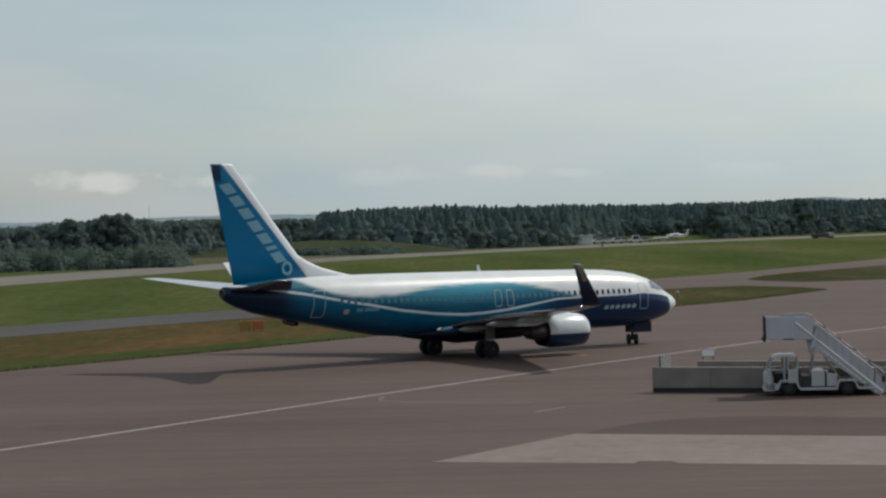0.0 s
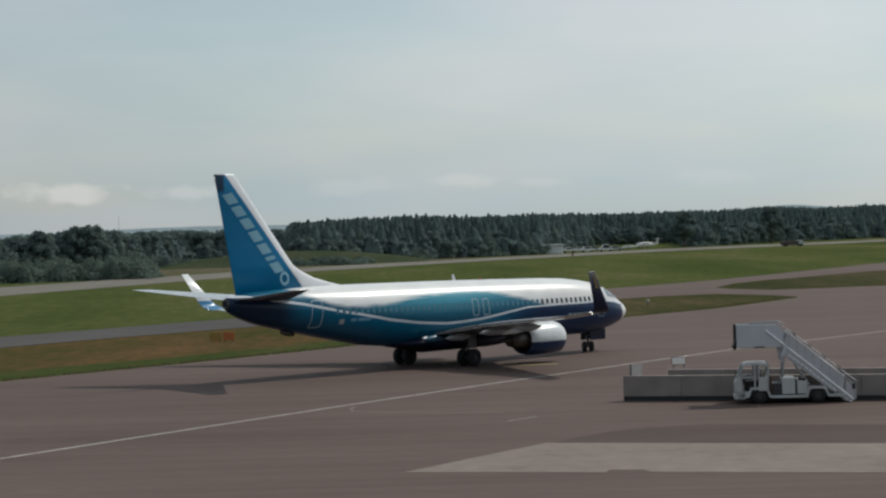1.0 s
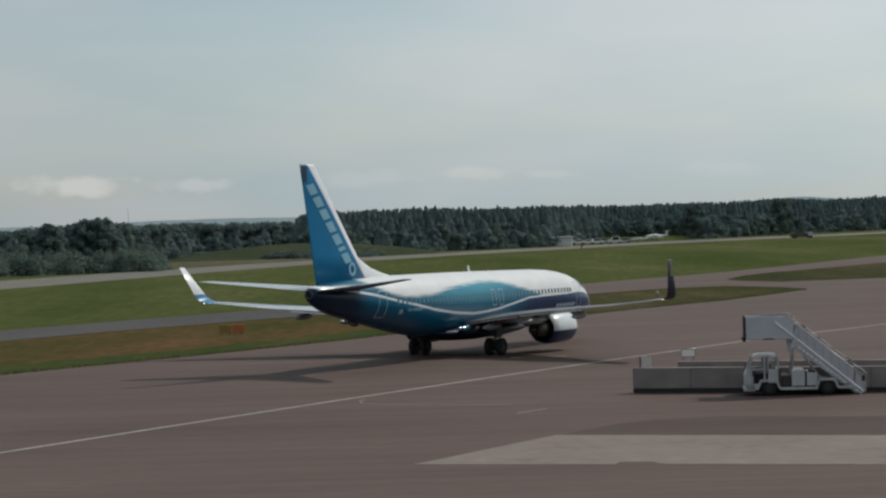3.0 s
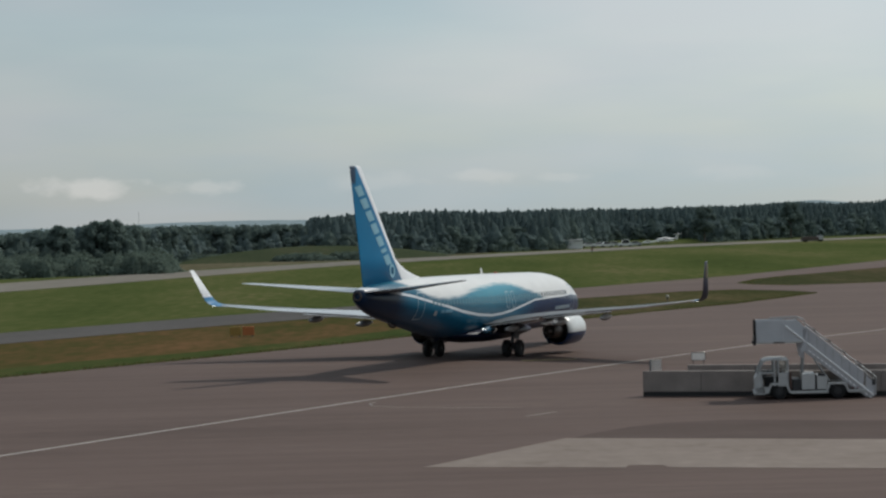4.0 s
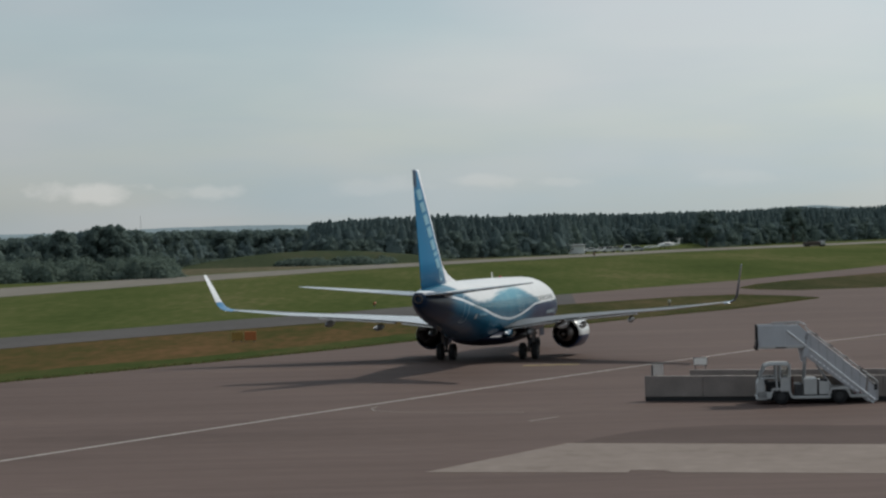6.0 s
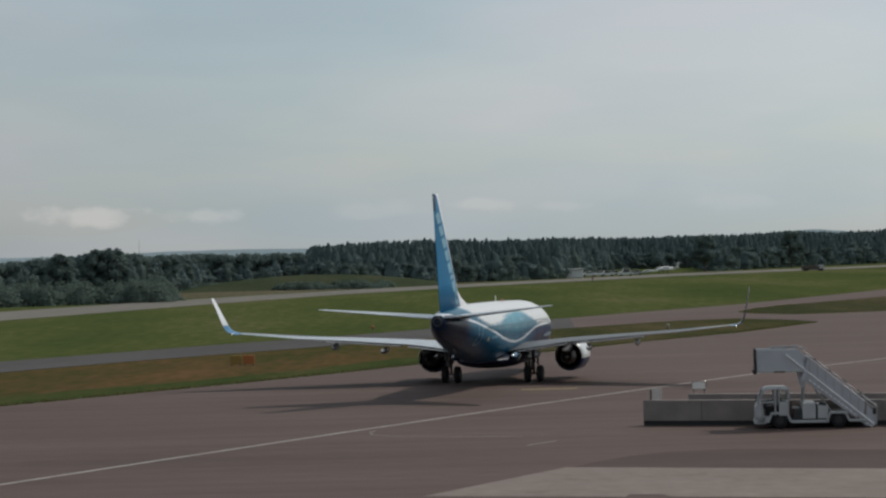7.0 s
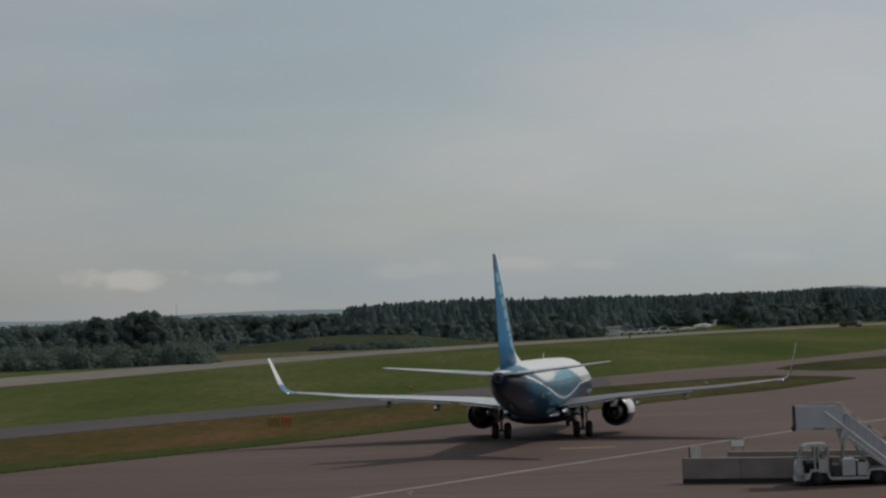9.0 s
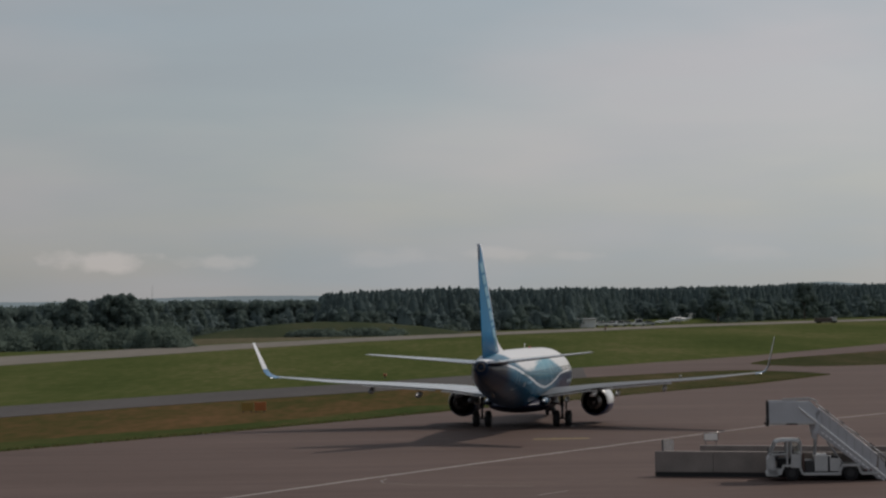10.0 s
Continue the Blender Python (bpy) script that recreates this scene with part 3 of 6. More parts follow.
def airfoil(n=11):
    """Unit section: (along chord, half thickness), upper side from tail to nose, then the lower one."""
    us = [0.5 * (1 + math.cos(math.pi * i / (n - 1))) for i in range(n)]

    def th(u):
        return 5 * (0.2969 * math.sqrt(u) - 0.126 * u - 0.3516 * u * u + 0.2843 * u ** 3 - 0.1036 * u ** 4)
    return [(u, th(u) + 0.002) for u in us] + [(u, -0.75 * th(u) - 0.002) for u in us[::-1][1:]]


def wing_rings(stations, tilt=0.0):
    """stations: leading edge (s, y, z), chord, thickness ratio, direction of thickness (y, z)."""
    rings = []
    for (s, y, z), c, t, (ty, tz) in stations:
        rings.append([(NOSE - s - u * c, y + ty * h * t * c, z + tz * h * t * c + tilt * u * c) for u, h in airfoil()])
    return rings


def fin_half(s, z):
    """Half thickness of the fin at a station and height."""
    k = (z - 5.2) / 7.35
    le, c = 30.9 + (37.1 - 30.9) * k, 6.25 + (1.55 - 6.25) * k
    u = min(0.97, max(0.03, (s - le) / c))
    return 5 * (0.2969 * math.sqrt(u) - 0.126 * u - 0.3516 * u * u + 0.2843 * u ** 3 - 0.1036 * u ** 4) * 0.1 * c


def build_wheel(name, plane, x, y, z, r, w):
    hub = thing(name, "", "")
    hub.parent, hub.location = plane, (x, y, z)
    bm = bmesh.new()
    lathe(bm, ((-w / 2, r * 0.55), (-w / 2, r * 0.82), (-w * 0.42, r * 0.94), (-w * 0.25, r), (0, r * 1.005), (w * 0.25, r), (w * 0.42, r * 0.94), (w / 2, r * 0.82), (w / 2, r * 0.55)), (0, 0, 0), "y", 28)
    part("tyre", bm, M_BLACK, hub, smooth=True)
    bm = bmesh.new()
    lathe(bm, ((-w * 0.42, 0.03), (-w * 0.42, r * 0.3), (-w * 0.3, r * 0.4), (-w * 0.45, r * 0.56), (w * 0.45, r * 0.56), (w * 0.3, r * 0.4), (w * 0.42, r * 0.3), (w * 0.42, 0.03)), (0, 0, 0), "y", 18, True)
    part("rim", bm, M_HUB, hub)
    return hub


def surf_patch(bm, corners, side, where, lift, n=4):
    """A thin plate that follows a skin: corners (s, z) in order, subdivided."""
    (a, b, c, d) = corners
    grid = []
    for i in range(n + 1):
        row = []
        for j in range(n + 1):
            u, v = i / n, j / n
            s = (1 - u) * ((1 - v) * a[0] + v * d[0]) + u * ((1 - v) * b[0] + v * c[0])
            z = (1 - u) * ((1 - v) * a[1] + v * d[1]) + u * ((1 - v) * b[1] + v * c[1])
            row.append(bm.verts.new(where(s, z, side, lift)))
        grid.append(row)
    for i in range(n):
        for j in range(n):
            q = (grid[i][j], grid[i + 1][j], grid[i + 1][j + 1], grid[i][j + 1])
            bm.faces.new(q if side > 0 else q[::-1])


def on_fin(s, z, side, lift):
    return (NOSE - s, side * (fin_half(s, z) + lift), z)


def outline(bm, s0, s1, z0, z1, w, side, r=0.16):
    """A rounded frame on the fuselage skin."""
    arc = []
    for cs, cz, a0 in ((s1 - r, z1 - r, 0), (s0 + r, z1 - r, 90), (s0 + r, z0 + r, 180), (s1 - r, z0 + r, 270)):
        for i in range(5):
            a = radians(a0 + 22.5 * i)
            arc.append((cs, cz, math.cos(a), math.sin(a)))
    pts = []
    for i, p in enumerate(arc):
        pts.append(p)
        if i % 5 == 4:
            q = arc[(i + 1) % 20]
            for k in range(1, 9):
                u = k / 9
                pts.append((p[0] + (q[0] - p[0]) * u, p[1] + (q[1] - p[1]) * u, p[2], p[3]))
    outer = [bm.verts.new(skin(cs + r * c, cz + r * s, side, 0.02)) for cs, cz, c, s in pts]
    inner = [bm.verts.new(skin(cs + (r - w) * c, cz + (r - w) * s, side, 0.02)) for cs, cz, c, s in pts]
    n = len(pts)
    for i in range(n):
        j = (i + 1) % n
        bm.faces.new((outer[i], outer[j], inner[j], inner[i]))


WHEELS = []


def build_airliner():
    plane = thing("airliner", "twin-jet airliner with blue, teal and white livery taxiing on the apron", "airplane")

    # fuselage
    bm = bmesh.new()
    stations = []
    for a, b in zip(FUSE, FUSE[1:]):
        n = max(1, int((b[0] - a[0]) / 0.7))
        stations += [a[0] + (b[0] - a[0]) * i / n for i in range(n)]
    stations.append(FUSE[-1][0])
    rings = []
    for s in stations:
        t, b, w = fuse_at(s)
        rings.append([(NOSE - s, w * math.cos(2 * math.pi * i / 48), (t + b) / 2 + (t - b) / 2 * math.sin(2 * math.pi * i / 48)) for i in range(48)])
    loft(bm, rings)
    part("fuselage", bm, M_FUSE, plane, smooth=True)
    # belly fairing
    bm = bmesh.new()
    fair = ((11.8, 1.75, 1.5, 0.5), (13.2, 1.95, 1.15, 1.8), (15.5, 2.1, 0.98, 2.15), (19, 2.15, 0.95, 2.25), (21.5, 2.1, 1.04, 2.1), (23.5, 1.95, 1.35, 1.5), (24.8, 1.75, 1.55, 0.5))
    loft(bm, [[(NOSE - s, w * math.cos(a), (t + b) / 2 + (t - b) / 2 * math.sin(a)) for a in (2 * math.pi * i / 24 for i in range(24))] for s, t, b, w in fair])
    part("belly_fairing", bm, M_NAVY, plane, smooth=True)
    # exhaust of the auxiliary unit
    bm = bmesh.new()
    lathe(bm, ((0.0, 0.3), (-0.12, 0.27), (-0.12, 0.2), (0.3, 0.18)), (NOSE - 37.93, 0, 4.75), "x", 20)
    part("tail_exhaust", bm, M_DARKM, plane, "dark metal exhaust in the tail cone", True)
    # windscreen panes
    for side in (1, -1):
        for s0, s1, zf0, zf1, za0, za1 in ((1.62, 2.35, 3.62, 3.84, 3.72, 4.2), (2.42, 2.95, 3.72, 4.2, 3.78, 4.36), (3.02, 3.5, 3.8, 4.36, 3.9, 4.36)):
            bm = bmesh.new()
            surf_patch(bm, ((s0, zf0), (s1, za0), (s1, za1), (s0, zf1)), side, skin, 0.03)
            part("cockpit_window", bm, M_COCK, plane, "cockpit window pane, sky reflection put into its grey colour", True)
    # cabin windows
    bm = bmesh.new()
    vs = []
    for i in range(12):
        a = 2 * math.pi * i / 12
        c, s = math.cos(a), math.sin(a)
        vs.append((0.125 * math.copysign(abs(c) ** 0.6, c), 0.0, 0.175 * math.copysign(abs(s) ** 0.6, s)))
    loft(bm, [vs, [(x, 0.012, z) for x, y, z in vs]])
    pane = None
    for side in (1, -1):
        for i in range(49):
            s = 5.9 + i * 0.508
            if 16.3 < s < 16.5:
                continue
            z = 3.78 + (s - 6) * 0.0085
            p0, p1 = Vector(skin(s, z - 0.15, side, 0)), Vector(skin(s, z + 0.15, side, 0))
            lean = math.degrees(math.atan2(p1.y - p0.y, p1.z - p0.z))
            if pane is None:
                pane = part("cabin_window", bm, M_GLASS, plane)
                w = pane
                shaded = pane.copy()
                shaded.data = pane.data.copy()
                shaded.data.materials[0] = M_SHADE
            else:
                w = new("cabin_window", pane.data if s < 11.2 else shaded.data)
                w.parent = plane
            x, y, zz = skin(s, z, side, 0.0)
            w.matrix_basis = pose(x, y - (0.006 if side > 0 else 0.006), zz, -lean)
    # doors and exits
    for side in (1, -1):
        for name, s0, s1, z0, z1 in (("entry_door", 4.1, 4.95, 2.5, 4.3), ("rear_door", 31.45, 32.3, 3.05, 4.75), ("overwing_exit", 17.45, 18.05, 3.18, 4.28), ("overwing_exit", 16.42, 17.02, 3.16, 4.26)):
            bm = bmesh.new()
            outline(bm, s0, s1, z0, z1, 0.05, side)
            part(name, bm, M_LINE, plane, "door outlined in pale paint")
        # row of lettering on the forward body as plain slanted blocks
        bm = bmesh.new()
        for i in range(6):
            s = 8.35 - i * 0.52
            surf_patch(bm, ((s, 2.62), (s - 0.36, 2.62), (s - 0.43, 2.87), (s - 0.07, 2.87)), side, skin, 0.03, 2)
        part("body_lettering", bm, M_LINE, plane, "pale slanted lettering blocks")
        for s0, s1 in ((29.2, 28.72), (28.6, 27.5)):
            bm = bmesh.new()
            surf_patch(bm, ((s0, 3.33), (s1, 3.33), (s1, 3.52), (s0, 3.52)), side, skin, 0.03, 3)
            part("registration_bar", bm, mat("faded_lettering", (0.12, 0.27, 0.37), 0.5), plane, "faded pale bar")
        bm = bmesh.new()
        surf_patch(bm, ((30.1, 3.2), (29.72, 3.2), (29.72, 3.5), (30.1, 3.5)), side, skin, 0.03, 1)
        part("emblem", bm, mat("dull_emblem", (0.3, 0.32, 0.33), 0.5), plane, "small pale emblem plate")

    # wings
    for side, tag_ in ((1, "left"), (-1, "right")):
        st = []
        for y, le, te, z, t in ((0.0, 12.4, 21.4, 1.82, 0.12), (1.9, 13.7, 21.45, 2.14, 0.108), (5.2, 16.0, 21.55, 2.64, 0.088), (9, 18.2, 22.45, 3.0, 0.075), (13, 20.48, 23.4, 3.31, 0.068), (16.6, 22.5, 24.2, 3.72, 0.07)):
            st.append(((le, side * y, z), te - le, t, (0, 1)))
        bm = bmesh.new()
        loft(bm, wing_rings(st, 0.015))
        bm.normal_update()
        # downward faces get the colour with painted shade
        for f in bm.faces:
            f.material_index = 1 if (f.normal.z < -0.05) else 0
        part("wing", bm, (M_WING, M_WLOW), plane, "wing, pale grey above, shade painted in below", True)
        # winglet sweeping up from the tip
        wl = []
        for y, z, le, c, a in ((16.6, 3.7, 22.5, 1.7, 5), (17.0, 3.76, 22.8, 1.56, 18), (17.3, 3.92, 23.1, 1.42, 42), (17.45, 4.16, 23.4, 1.3, 62), (17.55, 4.5, 23.7, 1.17, 72), (17.98, 6.22, 25.2, 0.58, 77)):
            wl.append(((le, side * y, z), c, 0.09, (-side * math.sin(radians(a)), math.cos(radians(a)))))
        bm = bmesh.new()
        rings = wing_rings(wl)
        loft(bm, rings)
        bm.faces.ensure_lookup_table()
        n = len(rings[0])
        for i, f in enumerate(bm.faces[: n * (len(rings) - 1)]):
            f.material_index = 1 if i % n >= 10 and i >= n else 0
        part("winglet", bm, (M_WINGLET, M_NAVY), plane, "upswept winglet, white inside and navy outside", True)
        bm = bmesh.new()
        for k in range(6):
            u = 0.42 + k * 0.085
            y, z, le, c = 17.55 + 0.43 * u, 4.5 + 1.72 * u, 23.7 + 1.5 * u, 1.17 - 0.59 * u
            yo = side * (y + 0.05 * c + 0.012)
            q = [(NOSE - le - 0.3 * c, yo, z), (NOSE - le - 0.62 * c, yo, z), (NOSE - le - 0.62 * c - 0.05, yo + side * 0.022, z + 0.09), (NOSE - le - 0.3 * c - 0.05, yo + side * 0.022, z + 0.09)]
            bm.faces.new([bm.verts.new(p) for p in q])
        part("winglet_lettering", bm, mat("gold_lettering", (0.3, 0.22, 0.05), 0.5), plane, "small gold lettering bars")
        # slats and flaps
        bm = bmesh.new()
        loft(bm, [[(NOSE - le + 0.05, side * y, z), (NOSE - le - 0.12 * c, side * y, z + 0.036 * c), (NOSE - le - 0.12 * c, side * y, z - 0.022 * c), (NOSE - le + 0.02, side * y, z - 0.03)] for y, le, c, z in ((6.2, 16.62, 5.2, 2.74), (11, 19.36, 3.6, 3.16), (16.3, 22.36, 1.8, 3.68))])
        part("slat", bm, M_SLAT, plane, "bare metal leading-edge slat")
        for y0, y1, s0, s1, z0, z1 in ((2.1, 5.4, 21.1, 21.25, 2.14, 2.58), (5.9, 10.8, 21.3, 22.55, 2.64, 3.06)):
            bm = bmesh.new()
            for_rings = []
            for y, s, z in ((y0, s0, z0), (y1, s1, z1)):
                for_rings.append([(NOSE - s, side * y, z + 0.1), (NOSE - s - 0.75, side * y, z + 0.03), (NOSE - s - 0.75, side * y, z), (NOSE - s, side * y, z - 0.06)])
            loft(bm, for_rings)
            part("flap", bm, M_WING, plane, "grey trailing-edge flap")
        # fillet between wing root and body
        bm = bmesh.new()
        bmesh.ops.create_uvsphere(bm, u_segments=32, v_segments=20, radius=1.0, matrix=pose(NOSE - 21.5, side * 1.95, 1.86, 0, 0, -side * 4) @ Matrix.Diagonal((1.5, 0.34, 0.3, 1)))
        part("wing_fillet", bm, M_GLOSS, plane, "glossy dark blue wing root fillet", True)
        # small metal ellipsoid, added only to catch a sun glint at the root
        bm = bmesh.new()
        bmesh.ops.create_uvsphere(bm, u_segments=24, v_segments=14, radius=1.0, matrix=pose(NOSE - 22.75, side * 1.98, 1.93) @ Matrix.Diagonal((0.32, 0.13, 0.12, 1)))
        part("glint_tip", bm, M_SLAT, plane, "small polished metal ellipsoid added for a sun glint at the wing root", True)
        # flap track fairings
        for y, s, z, ln in ((3.4, 20.0, 2.05, 2.4), (7.0, 20.3, 2.48, 2.9), (10.3, 21.1, 2.8, 2.4)):
            bm = bmesh.new()
            prof = ((0, 0.02), (0.15, 0.1), (0.35, 0.17), (0.6, 0.17), (0.85, 0.1), (1, 0.02))
            loft(bm, [[(NOSE - s - u * ln, side * y + 0.85 * r * math.cos(a), z - 0.08 - 0.05 * u + 1.35 * r * math.sin(a)) for a in (2 * math.pi * i / 10 for i in range(10))] for u, r in prof])
            part("flap_fairing", bm, mat("fairing_grey_paint", (0.22, 0.225, 0.23), 0.35, vary=0.1), plane, "grey flap track fairing", True)
        # wing tip light
        bm = bmesh.new()
        bmesh.ops.create_icosphere(bm, subdivisions=1, radius=0.024, matrix=Matrix.Translation((NOSE - 24.32, side * 17.0, 3.74)))
        part("position_light", bm, M_LAMP, plane, "small bright white wing tip light")

        # engine
        cy, cz = side * 4.83, 1.57
        eng = thing("engine", "", "")
        eng.parent, eng.location = plane, (-1.4, 0, 0)
        bm = bmesh.new()
        prof = ((12.05, 0.86), (11.93, 0.93), (11.97, 1.0), (12.3, 1.08), (13.0, 1.14), (13.8, 1.13), (14.6, 1.05), (15.3, 0.92), (15.32, 0.88), (14.8, 0.9))
        rings = []
        for s, r in prof:
            ring = []
            for i in range(40):
                a = 2 * math.pi * i / 40
                sz = r * math.sin(a)
                if sz < -0.9 and s < 14.4:
                    sz = -0.9 - (-sz - 0.9) * 0.6
                ring.append((NOSE - s, cy + r * 1.02 * math.cos(a), cz + sz))
            rings.append(ring)
        loft(bm, rings, False)
        part("cowling", bm, M_NAC, eng, "cowling white above and navy below", True)
        bm = bmesh.new()
        lathe(bm, ((NOSE - 12.05, 0.87), (NOSE - 11.9, 0.94), (NOSE - 11.97, 1.01)), (0, cy, cz), "x", 40)
        part("inlet_lip", bm, M_SLAT, eng, "polished metal inlet lip", True)
        bm = bmesh.new()
        lathe(bm, ((NOSE - 12.05, 0.86), (NOSE - 12.9, 0.8), (NOSE - 12.95, 0.3), (NOSE - 12.5, 0.02)), (0, cy, cz), "x", 24, True)
        part("fan", bm, M_DARKM, eng, "dark fan face", True)
        bm = bmesh.new()
        lathe(bm, ((NOSE - 14.7, 0.89), (NOSE - 14.75, 0.6), (NOSE - 15.6, 0.56), (NOSE - 16.5, 0.4), (NOSE - 16.5, 0.35), (NOSE - 16.0, 0.33), (NOSE - 16.3, 0.26), (NOSE - 17.0, 0.04)), (0, cy, cz), "x", 24, True)
        part("exhaust_core", bm, M_DARKM, eng, "brown heat-stained exhaust core", True)
        bm = bmesh.new()
        loft(bm, [[(NOSE - s, cy + w, zb), (NOSE - s, cy + w, zt), (NOSE - s, cy, zt + 0.06), (NOSE - s, cy - w, zt), (NOSE - s, cy - w, zb)] for s, w, zb, zt in ((12.9, 0.05, 2.45, 2.7), (13.9, 0.18, 2.2, 2.68), (15.6, 0.22, 2.0, 2.4), (17.2, 0.14, 2.0, 2.2), (18.2, 0.04, 2.1, 2.2))])
        part("pylon", bm, M_WHITE, eng, "white engine pylon", True)

        # tailplane
        bm = bmesh.new()
        loft(bm, wing_rings([((32.9, side * 0.2, 4.86), 4.75, 0.085, (0, 1)), ((33.5, side * 0.9, 4.93), 4.3, 0.075, (0, 1)), ((37.75, side * 6.95, 5.6), 1.35, 0.07, (0, 1)), ((38.25, side * 7.17, 5.63), 0.95, 0.05, (0, 1))], 0.022))
        bm.normal_update()
        # faces below the chord line take the dark colour
        for f in bm.faces:
            f.material_index = 1 if f.calc_center_median().z < 4.86 + 0.112 * (abs(f.calc_center_median().y) - 0.2) - 0.012 else 0
        part("tailplane", bm, (M_WING, M_UNDER), plane, "tailplane, pale grey above and dark below", True)

        # main gear
        bm = bmesh.new()
        yg = side * 2.86
        rod(bm, (0, yg, 0.56), (0.02, yg, 1.5), 0.085, n=14)
        rod(bm, (0.02, yg, 1.3), (0.05, yg - side * 0.05, 2.4), 0.13, n=14)
        rod(bm, (0, yg - 0.62, 0.565), (0, yg + 0.62, 0.565), 0.07)
        rod(bm, (0.05, yg, 1.55), (0.05, side * 1.3, 1.75), 0.07)
        rod(bm, (-0.12, yg, 0.75), (-0.32, yg, 1.1), 0.035)
        rod(bm, (-0.32, yg, 1.1), (-0.1, yg, 1.45), 0.035)
        part("main_gear_leg", bm, M_GEAR, plane, "grey main landing gear leg", True)
        bm = bmesh.new()
        box(bm, -0.35, 0.45, yg + side * 0.28 - 0.02, yg + side * 0.28 + 0.02, 1.15, 2.05, 0.01)
        part("gear_door", bm, M_GEAR, plane, "grey gear door panel")
        for k in (-0.43, 0.43):
            WHEELS.append((build_wheel("main_wheel", plane, 0, yg + k, 0.565, 0.565, 0.41), 0, yg + k, 0.565, 0.565, 0))

    # nose gear
    bm = bmesh.new()
    rod(bm, (15.6, 0, 0.34), (15.62, 0, 1.5), 0.09, n=12)
    rod(bm, (15.6, -0.28, 0.34), (15.6, 0.28, 0.34), 0.045)
    rod(bm, (15.65, 0, 0.95), (16.5, 0, 1.45), 0.045)
    box(bm, 15.66, 15.74, -0.2, 0.2, 0.95, 1.1, 0.02)
    part("nose_gear_leg", bm, M_GEAR, plane, "grey nose landing gear leg", True)
    for side in (1, -1):
        bm = bmesh.new()
        box(bm, 15.35, 17.05, side * 0.42 - 0.015, side * 0.42 + 0.015, 0.82, 1.55, 0.01)
        part("nose_gear_door", bm, M_NAVY, plane, "navy nose gear door")
        WHEELS.append((build_wheel("nose_wheel", plane, 15.6, side * 0.25, 0.36, 0.36, 0.26), 15.6, side * 0.25, 0.36, 0.36, 1))

    # fin
    bm = bmesh.new()
    rings = []
    for k in (0, 0.25, 0.5, 0.75, 0.985, 1.0):
        z = 5.2 + 7.35 * k
        le, c = 30.9 + (37.1 - 30.9) * k, 6.25 + (1.55 - 6.25) * k
        t = 0.1 if k < 1 else 0.03
        rings.append([(NOSE - le - u * c, (h if h > 0 else h / 0.75) * t * c, z) for u, h in airfoil()])
    loft(bm, rings)
    part("fin", bm, M_FIN, plane, "blue fin with a white leading edge", True)
    bm = bmesh.new()
    loft(bm, [[(NOSE - s, w * math.cos(a), z0 + (z1 - z0) * math.sin(a)) for a in (math.pi * i / 10 for i in range(11))] for s, w, z0, z1 in ((28.3, 0.03, 5.5, 5.57), (29.4, 0.1, 5.45, 5.8), (30.6, 0.16, 5.4, 6.1), (31.7, 0.22, 5.4, 6.55), (32.3, 0.24, 5.4, 6.9), (33.2, 0.1, 5.4, 7.3))])
    part("dorsal_fin", bm, M_FIN, plane, "white dorsal fillet", True)
    bm = bmesh.new()
    box(bm, NOSE - 38.72, NOSE - 38.2, -0.012, 0.012, 12.3, 12.34)
    part("static_wick", bm, M_WHITE, plane)
    # slanted row of plain pale blocks on both faces of the fin
    for side in (1, -1):
        a, b = Vector((37.72, 11.35)), Vector((33.75, 6.55))
        d = (b - a).normalized()
        nrm = Vector((d.y, -d.x))
        up = Vector((1.0, 0.12)).normalized()
        ln = (b - a).length
        bm = bmesh.new()
        widths = (0.8, 0.78, 0.8, 0.82, 0.8, 0.3, 0.8)
        gap, pos = 0.24, 0.0
        scale_ = ln / (sum(widths) + gap * 6)
        for i, w in enumerate(widths):
            p0, p1 = a + d * pos, a + d * (pos + w * scale_)
            h = 0.33
            q = [p0 - nrm * h - d * 0.18, p1 - nrm * h - d * 0.18, p1 + nrm * h + d * 0.18, p0 + nrm * h + d * 0.18]
            surf_patch(bm, [(v.x, v.y) for v in q], side, on_fin, 0.015, 3)
            pos += (w + gap) * scale_
        part("fin_lettering", bm, M_MARKW, plane, "pale blue block lettering along the fin")
        bm = bmesh.new()
        c = Vector((33.38, 6.15))
        pts = [c + Vector((0.42 * math.cos(t), 0.42 * math.sin(t))) for t in (2 * math.pi * i / 14 for i in range(14))]
        ring = [[bm.verts.new(on_fin(c.x + (p.x - c.x) * k, c.y + (p.y - c.y) * k * 1.1, side, 0.02)) for p in pts] for k in (0.95, 0.55)]
        for i in range(14):
            j = (i + 1) % 14
            q = (ring[0][i], ring[0][j], ring[1][j], ring[1][i])
            bm.faces.new(q if side < 0 else q[::-1])
        part("fin_emblem", bm, M_MARKW, plane, "pale round emblem on the fin")
    bm = bmesh.new()
    loft(bm, [[(NOSE - s, w * math.cos(a), z + 0.16 * math.sin(a)) for a in (2 * math.pi * i / 8 for i in range(8))] for s, w, z in ((32.4, 0.02, 2.75), (32.8, 0.07, 2.72), (33.3, 0.07, 2.82), (33.6, 0.02, 2.95))])
    part("tail_skid", bm, M_DARKM, plane, "small dark tail skid", True)
